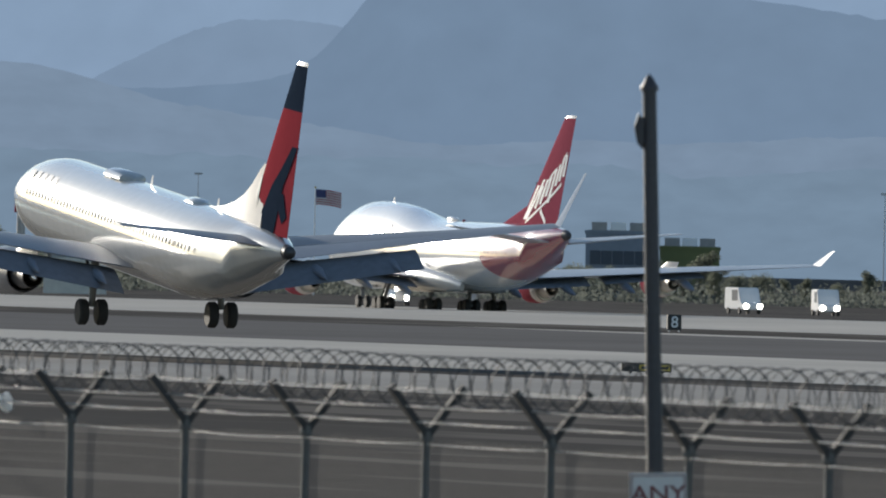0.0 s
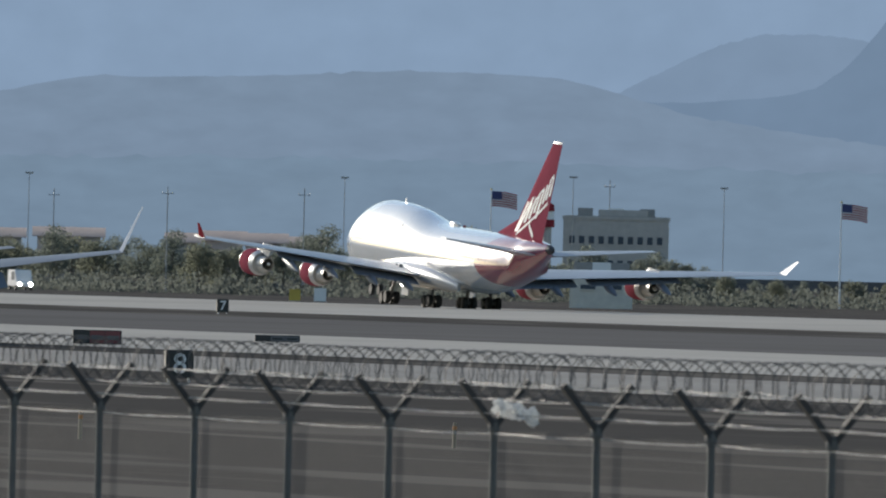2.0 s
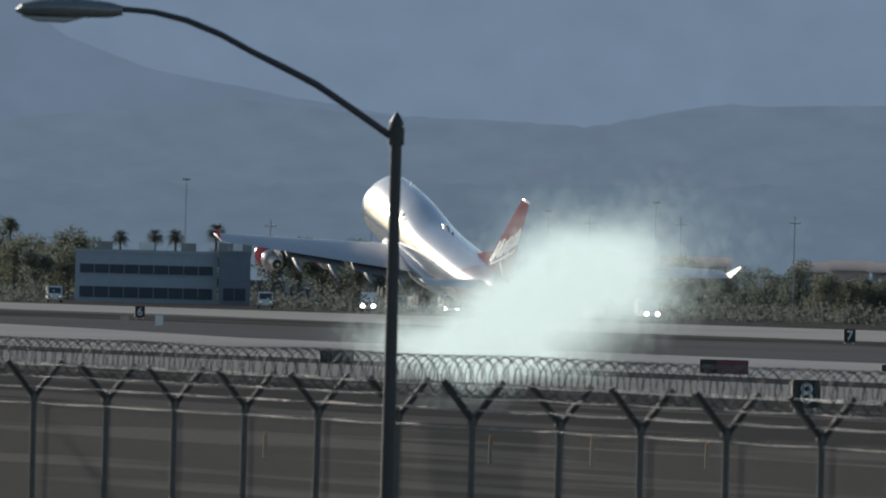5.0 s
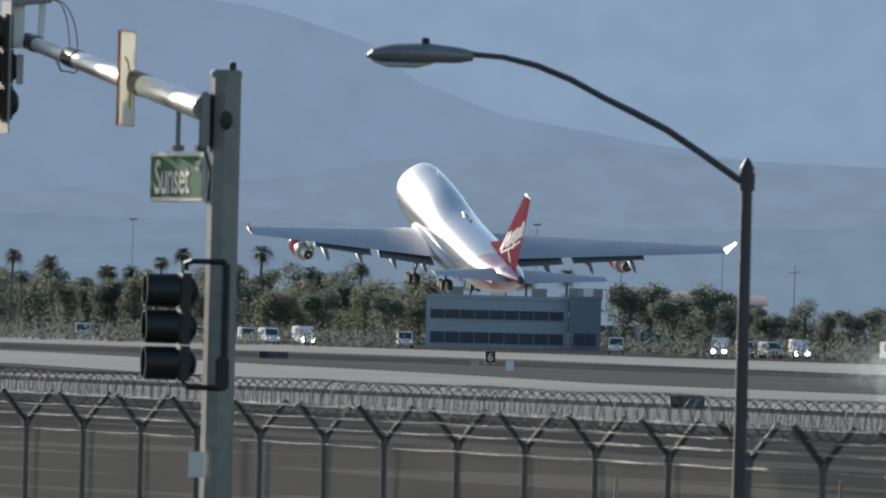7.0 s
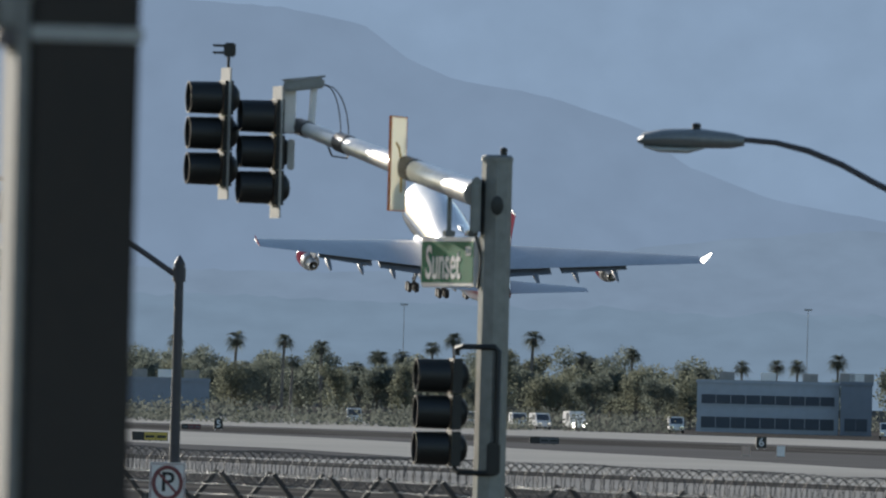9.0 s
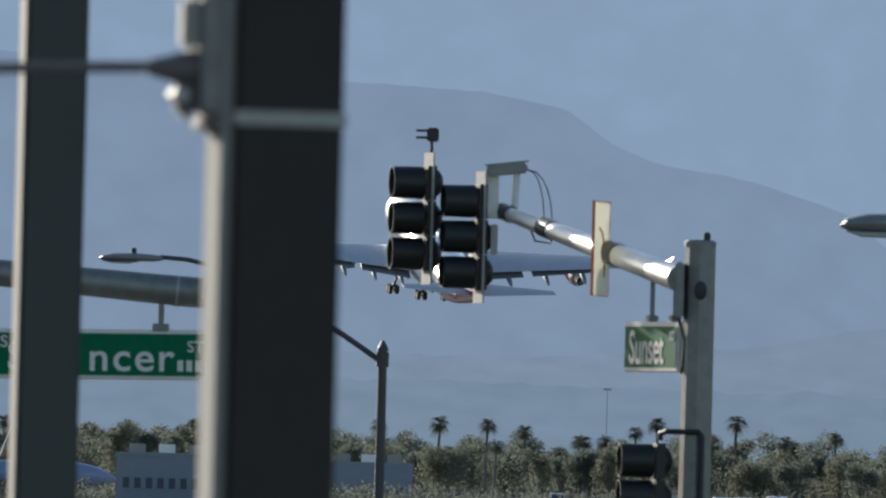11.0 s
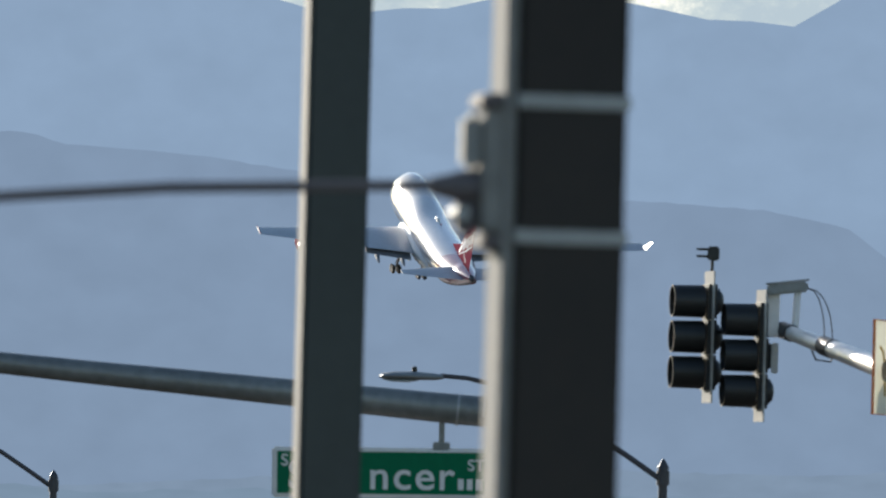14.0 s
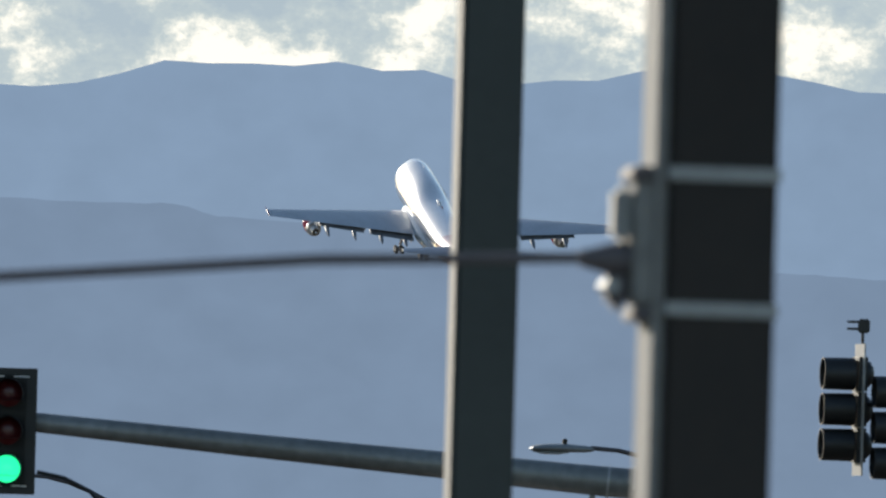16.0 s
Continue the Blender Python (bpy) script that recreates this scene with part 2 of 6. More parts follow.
# Dark base for all ridges; the second colour is each one's painted haze glow.
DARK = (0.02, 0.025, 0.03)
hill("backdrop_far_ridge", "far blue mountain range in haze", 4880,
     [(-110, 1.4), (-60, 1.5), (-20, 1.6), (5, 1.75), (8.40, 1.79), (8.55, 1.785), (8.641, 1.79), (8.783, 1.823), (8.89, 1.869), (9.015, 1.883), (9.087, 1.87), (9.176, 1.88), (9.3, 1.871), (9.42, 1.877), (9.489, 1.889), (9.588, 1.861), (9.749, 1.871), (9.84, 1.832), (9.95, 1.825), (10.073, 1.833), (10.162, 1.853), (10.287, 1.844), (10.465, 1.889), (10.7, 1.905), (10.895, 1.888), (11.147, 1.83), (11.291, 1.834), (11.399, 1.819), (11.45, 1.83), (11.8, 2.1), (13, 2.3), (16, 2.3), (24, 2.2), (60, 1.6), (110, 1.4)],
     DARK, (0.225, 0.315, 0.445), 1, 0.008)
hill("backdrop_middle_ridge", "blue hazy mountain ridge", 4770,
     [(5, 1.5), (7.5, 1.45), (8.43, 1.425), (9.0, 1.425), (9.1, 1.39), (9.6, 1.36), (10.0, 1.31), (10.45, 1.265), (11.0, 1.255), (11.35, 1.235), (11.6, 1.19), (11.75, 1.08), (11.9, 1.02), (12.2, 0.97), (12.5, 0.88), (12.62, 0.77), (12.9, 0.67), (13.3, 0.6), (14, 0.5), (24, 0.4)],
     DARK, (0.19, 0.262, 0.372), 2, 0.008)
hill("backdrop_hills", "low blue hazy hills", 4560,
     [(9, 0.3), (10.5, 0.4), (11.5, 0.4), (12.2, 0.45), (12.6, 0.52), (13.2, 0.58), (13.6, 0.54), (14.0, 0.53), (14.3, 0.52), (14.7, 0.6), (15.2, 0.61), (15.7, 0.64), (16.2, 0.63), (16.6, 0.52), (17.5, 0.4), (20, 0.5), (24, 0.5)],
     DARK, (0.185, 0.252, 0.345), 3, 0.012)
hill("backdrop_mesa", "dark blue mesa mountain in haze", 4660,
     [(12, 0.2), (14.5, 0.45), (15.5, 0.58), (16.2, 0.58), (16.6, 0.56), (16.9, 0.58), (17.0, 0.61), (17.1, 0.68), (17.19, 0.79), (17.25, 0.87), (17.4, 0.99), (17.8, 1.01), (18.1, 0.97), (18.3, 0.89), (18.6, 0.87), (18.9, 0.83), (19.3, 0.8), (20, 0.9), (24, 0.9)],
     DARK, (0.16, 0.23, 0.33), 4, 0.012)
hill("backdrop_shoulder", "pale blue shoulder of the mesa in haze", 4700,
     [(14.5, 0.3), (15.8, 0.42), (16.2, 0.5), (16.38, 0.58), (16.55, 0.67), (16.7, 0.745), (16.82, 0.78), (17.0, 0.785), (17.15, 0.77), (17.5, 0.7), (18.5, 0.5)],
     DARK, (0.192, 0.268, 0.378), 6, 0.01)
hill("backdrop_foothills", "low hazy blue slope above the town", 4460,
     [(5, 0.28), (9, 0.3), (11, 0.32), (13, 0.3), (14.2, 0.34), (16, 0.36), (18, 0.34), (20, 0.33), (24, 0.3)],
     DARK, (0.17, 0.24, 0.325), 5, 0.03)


def sky_backdrop():
    """Bright clouds low over the mountains."""
    bm = bmesh.new()
    cols = [[bm.verts.new(around(a, 4930, EYE + 4930 * math.tan(radians(e)))) for e in (1.0, 2.0, 3.0, 4.5)] for a in np.linspace(3, 26, 60)]
    for a, b in zip(cols, cols[1:]):
        for k in range(3):
            bm.faces.new((a[k], b[k], b[k + 1], a[k + 1]))
    m = bpy.data.materials.new("cloudy_sky")
    m.use_nodes = True
    n, l = m.node_tree.nodes, m.node_tree.links
    n.remove(n["Principled BSDF"])
    em, tc, mp, tex, ramp = [n.new(k) for k in ("ShaderNodeEmission", "ShaderNodeTexCoord", "ShaderNodeMapping", "ShaderNodeTexNoise", "ShaderNodeValToRGB")]
    mp.inputs["Scale"].default_value = (0.022, 0.022, 0.03)
    mp.inputs["Location"].default_value = (2.3, 0.4, 1.15)
    tex.inputs["Detail"].default_value, tex.inputs["Roughness"].default_value, tex.inputs["Scale"].default_value = 10, 0.66, 1.0
    l.new(tc.outputs["Object"], mp.inputs[0])
    l.new(mp.outputs[0], tex.inputs["Vector"])
    e = ramp.color_ramp.elements
    e[0].position, e[0].color = 0.42, (0.43, 0.52, 0.58, 1)
    e[1].position, e[1].color = 0.585, (1.1, 1.06, 0.94, 1)
    q = e.new(0.5)
    q.color = (0.52, 0.60, 0.62, 1)
    q = e.new(0.54)
    q.color = (0.72, 0.76, 0.72, 1)
    l.new(tex.outputs["Fac"], ramp.inputs[0])
    l.new(ramp.outputs[0], em.inputs[0])
    l.new(em.outputs[0], n["Material Output"].inputs[0])
    tagged(part("backdrop_sky", bm, m), "pale sky with bright white clouds", "sky", kind="structure")


sky_backdrop()
# ---- aircraft ----
white_paint = livery("white_red_livery", (0.5, 0.51, 0.52), (0.30, 0.018, 0.035), (-20.5, 0.0, -0.55, 0.6))
white_plain = mat("white_aircraft_paint", (0.45, 0.445, 0.425), 0.24, vary=0.06, scale=0.6, coat=0.8, bump=0.06)
wing_grey = mat("wing_grey", (0.21, 0.23, 0.26), 0.45, 0.0, vary=0.15, scale=0.8, spec=0.2)
pale_wing = mat("pale_wing_grey", (0.34, 0.37, 0.41), 0.38, 0.0, vary=0.2, scale=0.8, spec=0.4)
flap_grey = mat("flap_grey", (0.19, 0.2, 0.22), 0.5, 0.0, vary=0.2, scale=0.9, spec=0.1)
winglet_grey = mat("winglet_grey", (0.5, 0.54, 0.6), 0.7, vary=0.1, spec=0.0)
nacelle_grey = mat("nacelle_grey", (0.1, 0.1, 0.11), 0.35, 0.0, vary=0.15, scale=1.0)
sleeve_grey = mat("silver_sleeve", (0.5, 0.49, 0.48), 0.32, 0.35, vary=0.15, scale=1.5)
exhaust_metal = mat("exhaust_metal", (0.55, 0.53, 0.5), 0.4, 0.35, vary=0.25, scale=2.0)
fin_red = mat("fin_red", (0.3, 0.075, 0.1), 0.5, vary=0.1, scale=0.6, spec=0.0)
fin_blue = mat("fin_navy", (0.022, 0.032, 0.05), 0.5, vary=0.1, scale=0.6, spec=0.0)
bright_red = mat("bright_red_paint", (0.27, 0.04, 0.05), 0.5, vary=0.1, scale=0.6, spec=0.0)
off_white = mat("off_white_paint", (0.75, 0.74, 0.74), 0.35, vary=0.05)
title_grey = mat("title_grey", (0.16, 0.17, 0.2), 0.4)
pale_grey = mat("pale_grey_paint", (0.45, 0.48, 0.52), 0.4, vary=0.08, spec=0.2)
bare_metal = mat("bare_metal", (0.55, 0.54, 0.52), 0.22, 1.0, vary=0.15, scale=3)
dark_metal = mat("dark_metal", (0.06, 0.06, 0.065), 0.45, 0.8, vary=0.2, scale=3)
fillet_grey = mat("fillet_grey", (0.22, 0.235, 0.265), 0.4, vary=0.1, spec=0.1)
gear_grey = mat("gear_grey", (0.16, 0.16, 0.16), 0.5, 0.2, vary=0.2, scale=3)
tyre = mat("tyre_rubber", (0.02, 0.02, 0.021), 0.8, vary=0.2, scale=4)
cabin_pane = mat("cabin_pane", (0.4, 0.4, 0.4), 0.5, spec=0.0)
pane_dark = mat("window_dark", (0.02, 0.025, 0.03), 0.12)
lamp_glint_glow = mat("lamp_and_glint", (0.8, 0.8, 0.8), 0.3, glow=(1.0, 0.95, 0.85, 14))


def skin(sections, n=36, power=1.0):
    """A fuselage: sections of (y, half width, top, bottom)."""
    loops = []
    for y, w, top, low in sections:
        mid = 0.0 if top > 0.4 and low < -0.4 else (top + low) / 2
        loops.append([(w * math.cos(2 * math.pi * k / n) * (1 - 0.2 * max(0.0, min(1.0, (top - 3.4) / 1.4)) * max(0.0, math.sin(2 * math.pi * k / n)) ** 2), y, mid + (top - mid if k < n / 2 else mid - low) * math.sin(2 * math.pi * k / n)) for k in range(n)])
    return rings(bmesh.new(), loops)


def smooth_sections(rows, step=1.2):
    ys = [r[0] for r in rows]
    out = []
    count = int((ys[0] - ys[-1]) / step)
    for i in range(count + 1):
        y = ys[0] + (ys[-1] - ys[0]) * i / count
        out.append((y, *[float(np.interp(-y, [-q for q in ys], [r[k] for r in rows])) for k in (1, 2, 3)]))
    soft = [out[0]] + [(b[0], *[(a[k] + 2 * b[k] + c[k]) / 4 for k in (1, 2, 3)]) for a, b, c in zip(out, out[1:], out[2:])] + [out[-1]]
    return soft


def wheel_set(name, parent, at, r, w, pairs, gap, leg_top, tilt=0.0):
    """A landing gear leg with its wheels: pairs along y, two wheels to a pair."""
    leg = part(name, tube([leg_top, (at[0], at[1], at[2] + r * 0.4)], [0.2 * r / 0.6, 0.15 * r / 0.6], 10), gear_grey, parent)
    if pairs > 1:
        part("bogie_beam", tube([(at[0], at[1] - gap * 0.6, at[2] + tilt), (at[0], at[1] + gap * 0.6, at[2] - tilt)], 0.13, 8), dark_metal, leg)
    part("drag_brace", tube([(at[0], at[1] + 0.2, at[2] + 0.9), (leg_top[0], leg_top[1] + 1.6, leg_top[2])], 0.07, 8), dark_metal, leg)
    prof = [(-w / 2, r * 0.5), (-w / 2, r * 0.86), (-w * 0.32, r), (w * 0.32, r), (w / 2, r * 0.86), (w / 2, r * 0.5)]
    turn = pose(0, 0, 0, 0, 0, 90)
    for p in range(pairs):
        dy = (p - (pairs - 1) / 2) * gap
        for s in (-1, 1):
            m = Matrix.Translation((at[0] + s * (w * 0.5 + 0.22 * r / 0.6), at[1] + dy, at[2] - tilt * (dy / max(gap, 0.1)) * 1.2)) @ turn
            part("wheel", lathe(prof, 20, m), tyre, leg, "black rubber tyre")
    return leg


def engine(name, parent, at, length, r, shell, pylon_top, hot):
    x, y, z = at  # y: the inlet's lip
    m = Matrix.Translation((x, y, z))
    nac = part(name, lathe([(-0.25, r * 0.80), (0, r * 0.88), (-0.12, r * 0.96), (-length * 0.3, r), (-length * 0.55, r * 0.96), (-length * 0.75, r * 0.8), (-length * 0.74, r * 0.74), (-length * 0.4, r * 0.7)], 28, m), shell, parent)
    if shell == fin_red:
        part("reverser_sleeve", lathe([(-length * 0.59, r * 0.93), (-length * 0.6, r * 0.945), (-length * 0.64, r * 0.925), (-length * 0.765, r * 0.81), (-length * 0.75, r * 0.76)], 28, m), sleeve_grey, nac, "silver thrust reverser sleeve")
    part("inlet_lip", lathe([(-0.3, r * 0.97), (-0.1, r * 0.965), (0.05, r * 0.9), (-0.05, r * 0.84), (-0.6, r * 0.8)], 28, m), bare_metal, nac, "polished metal inlet ring")
    part("fan", lathe([(-0.55, 0.02), (-0.8, r * 0.2), (-0.9, r * 0.82), (-1.0, r * 0.82)], 24, m), dark_metal, nac)
    part("exhaust_nozzle", lathe([(-length * 0.45, r * 0.62), (-length * 0.78, r * 0.62), (-length * 1.08, r * 0.46), (-length * 1.07, r * 0.4), (-length * 0.8, r * 0.42)], 24, m), hot, nac, "bare metal exhaust nozzle")
    part("exhaust_plug", lathe([(-length * 0.8, r * 0.34), (-length * 1.08, r * 0.24), (-length * 1.24, 0.03)], 20, m), bare_metal, nac)
    part("pylon", plank([(x, y - length * 0.25, z + r * 0.85), (x, y - length * 1.05, z + r * 0.5), (pylon_top[0], pylon_top[1] - length * 0.55, pylon_top[2]), (pylon_top[0], pylon_top[1] + 0.4, pylon_top[2])], 0.5, 0.4), shell if shell != fin_red else wing_grey, nac)
    return nac


WINGS, GEAR = [], []


def jumbo():
    """Four-engined wide-body airliner. Forward is +y, the fuselage's axis is z = 0, the main wheels are near y = 0."""
    jet = thing("jumbo_airliner", "white four-engined airliner with red tail taking off", "airplane")
    o = 32.0
    rows = [(0, 0.15, -0.9, -1.3), (-0.6, 0.9, -0.1, -2.0), (-2, 1.75, 0.9, -2.75), (-4, 2.45, 2.3, -3.1), (-6, 2.85, 3.7, -3.3), (-8.5, 3.1, 4.5, -3.4), (-12, 3.25, 4.85, -3.45), (-19, 3.25, 4.8, -3.3),
            (-24, 3.25, 4.45, -3.3), (-28, 3.25, 3.85, -3.3), (-32, 3.25, 3.35, -3.3), (-36, 3.25, 3.25, -3.3), (-48, 3.25, 3.25, -3.15), (-53, 3.12, 3.25, -2.7), (-58, 2.7, 3.25, -1.5), (-63, 1.85, 3.2, 0.0), (-66.5, 1.05, 3.1, 1.2), (-68.6, 0.5, 2.85, 1.95)]
    fus = part("fuselage", skin(smooth_sections([(a + o, w, t, b) for a, w, t, b in rows])), white_paint, jet, "glossy white fuselage, deep red towards the tail")
    part("tail_cone", lathe([(o - 68.3, 0.52), (o - 68.75, 0.46), (o - 69.3, 0.28), (o - 69.4, 0.1)], 20, pose(0, 0, 2.4)), dark_metal, jet)
    for s in (-1, 1):
        wing = part("wing", plank([(s * 2.6, o - 19.5, -2.0), (s * 2.6, o - 35.5, -2.2), (s * 31.0, o - 50.2, 1.9), (s * 31.0, o - 46.0, 2.0)], 1.5, 0.28), pale_wing, jet, "swept grey wing")
        WINGS.append((s, wing))
        part("winglet", plank([(s * 30.95, o - 47.8, 1.95), (s * 30.95, o - 50.3, 1.9), (s * 31.9, o - 51.3, 3.45), (s * 31.9, o - 50.5, 3.45)], 0.14, 0.08), bright_red if s < 0 else off_white, wing, "red and white winglet")
        part("inboard_flap", plank([(s * 4.0, o - 33.5, -2.2), (s * 4.0, o - 37.0, -3.0), (s * 12.0, o - 40.2, -1.8), (s * 12.0, o - 37.8, -1.0)], 0.3, 0.2), wing_grey, wing)
        part("outboard_flap", plank([(s * 13.2, o - 38.4, -0.9), (s * 13.2, o - 41.0, -1.5), (s * 21.5, o - 45.0, -0.1), (s * 21.5, o - 42.8, 0.5)], 0.25, 0.16), wing_grey, wing)
        for fx in (5.5, 10.0, 15.0, 20.0):
            k = (fx - 2.6) / 28.4
            y, z = o - 34.5 - 14 * k, -2.6 + 4.0 * k
            part("flap_fairing", lathe([(2.2, 0.05), (1.0, 0.32), (-1.2, 0.38), (-3.0, 0.22), (-3.8, 0.03)], 12, Matrix.Translation((s * fx, y, z - 0.5)) @ pose(0, 0, 0, 12, 0, 0)), wing_grey, wing)
        engine("engine", jet, (s * 11.7, o - 23.2, -2.85), 5.9, 1.38, fin_red, (s * 11.7, o - 27.6, -0.9), exhaust_metal)
        engine("engine", jet, (s * 20.8, o - 32.0, -1.85), 5.9, 1.38, fin_red, (s * 20.8, o - 36.4, 0.2), exhaust_metal)
        part("tailplane", plank([(s * 1.2, o - 58.5, 1.7), (s * 1.0, o - 67.0, 1.7), (s * 11.1, o - 69.3, 2.9), (s * 11.1, o - 66.8, 2.9)], 0.75, 0.2), pale_wing, jet)
        fair = part("wing_root_fairing", skin([(o - 16, 0.2, -1.6, -2.2), (o - 19, 1.2, -0.9, -3.3), (o - 25, 1.6, -0.6, -3.45), (o - 36, 1.6, -0.8, -3.5), (o - 42, 0.9, -1.6, -3.35), (o - 45, 0.2, -2.4, -3.2)], 20), white_plain, jet)
        fair.location.x = s * 2.2
        for k in range(58):
            y = o - 8.5 - k * 0.86
            part("cabin_window", hull_patch(s, 3.25, 3.3, y - 0.11, y + 0.11, 0.45, 0.75, 0.006), cabin_pane, jet)
    fin = [(0, o - 54.5, 3.0), (0, o - 65.6, 3.0), (0, o - 70.2, 13.15), (0, o - 67.0, 13.15)]
    part("fin", plank(fin, 0.85, 0.35), fin_red, jet, "tall deep red fin")
    part("fin_cap", plank([(0, o - 66.9, 13.15), (0, o - 70.2, 13.15), (0, o - 70.3, 13.4), (0, o - 67.6, 13.4)], 0.37, 0.2), pale_grey, jet)
    part("fin_root", plank([(0, o - 49.0, 3.05), (0, o - 62.0, 2.9), (0, o - 60.5, 4.9), (0, o - 56.5, 4.9)], 0.5, 0.5), fin_red, jet)
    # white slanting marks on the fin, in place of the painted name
    strokes = ((0.13, 0.05, 0.16, 0.27), (0.18, 0.05, 0.30, 0.31), (0.33, 0.12, 0.33, 0.27), (0.43, 0.15, 0.43, 0.31), (0.53, 0.20, 0.53, 0.35), (0.64, 0.16, 0.64, 0.38), (0.74, 0.27, 0.74, 0.41), (0.83, 0.30, 0.83, 0.455), (0.93, 0.33, 0.93, 0.47))
    for s in (-1, 1):
        for a, b, c, d in strokes:
            b, d = 1.42 * b, 1.42 * d
            part("fin_mark", decal(fin, 0.85, 0.35, s, ((a - 0.034, b), (a + 0.034, b), (c + 0.034, d), (c - 0.034, d))), off_white, jet, "white painted mark")
        for a, b, c, d in ((0.46, 0.29, 0.53, 0.325), (0.53, 0.335, 0.64, 0.365), (0.83, 0.44, 0.92, 0.465), (0.20, 0.02, 0.66, 0.18), (0.50, 0.10, 0.72, 0.02), (0.66, 0.18, 0.92, 0.27)):
            part("fin_stroke", decal(fin, 0.85, 0.35, s, ((a, 1.42 * b), (c, 1.42 * d), (c, 1.42 * d + 0.036), (a, 1.42 * b + 0.036))), off_white, jet, "white painted stroke")
        for k in range(8):
            y = o - 16 - k * 1.25
            part("title_mark", hull_patch(s, 3.25, 4.5, y - 0.34, y + 0.34, 1.9, 2.4 + (k % 3 == 0) * 0.4), title_grey, jet, "grey painted title mark")
    for at, top in (((-5.5, 0.6, -4.72), (-4.6, 0.2, -1.2)), ((5.5, 0.6, -4.72), (4.6, 0.2, -1.2)), ((-1.9, -2.6, -4.72), (-1.9, -2.8, -2.0)), ((1.9, -2.6, -4.72), (1.9, -2.8, -2.0))):
        GEAR.append(wheel_set("main_gear", jet, at, 0.66, 0.5, 2, 1.5, top, 0.12))
    wheel_set("nose_gear", jet, (0, o - 7.8, -4.75), 0.6, 0.42, 1, 0, (0, o - 7.2, -2.6))
    for s in (-1, 1):
        part("gear_door", bar(s * 3.6 - 0.04, s * 3.6 + 0.04, 0.2, 2.8, -4.4, -2.9, 0.02), white_plain, jet)
    part("beacon", lathe([(-0.15, 0.02), (-0.12, 0.14), (0.12, 0.14), (0.15, 0.02)], 12, pose(0, o - 38, 3.3, 90)), bright_red, jet)
    part("antenna", plank([(0, o - 16, 4.7), (0, o - 16.6, 4.7), (0, o - 16.7, 5.3), (0, o - 16.4, 5.3)], 0.08), off_white, jet)
    part("satcom_dome", skin([(o - 33.0, 0.1, 3.5, 3.2), (o - 33.8, 0.35, 3.68, 3.2), (o - 35.4, 0.35, 3.62, 3.2), (o - 36.4, 0.1, 3.4, 3.1)], 16), white_plain, jet)
    part("landing_light", lathe([(0.0, 0.24), (-0.06, 0.24), (-0.1, 0.05)], 14, pose(-3.6, 2.5, -3.3)), lamp_glint_glow, jet, "lit lamp")
    return jet


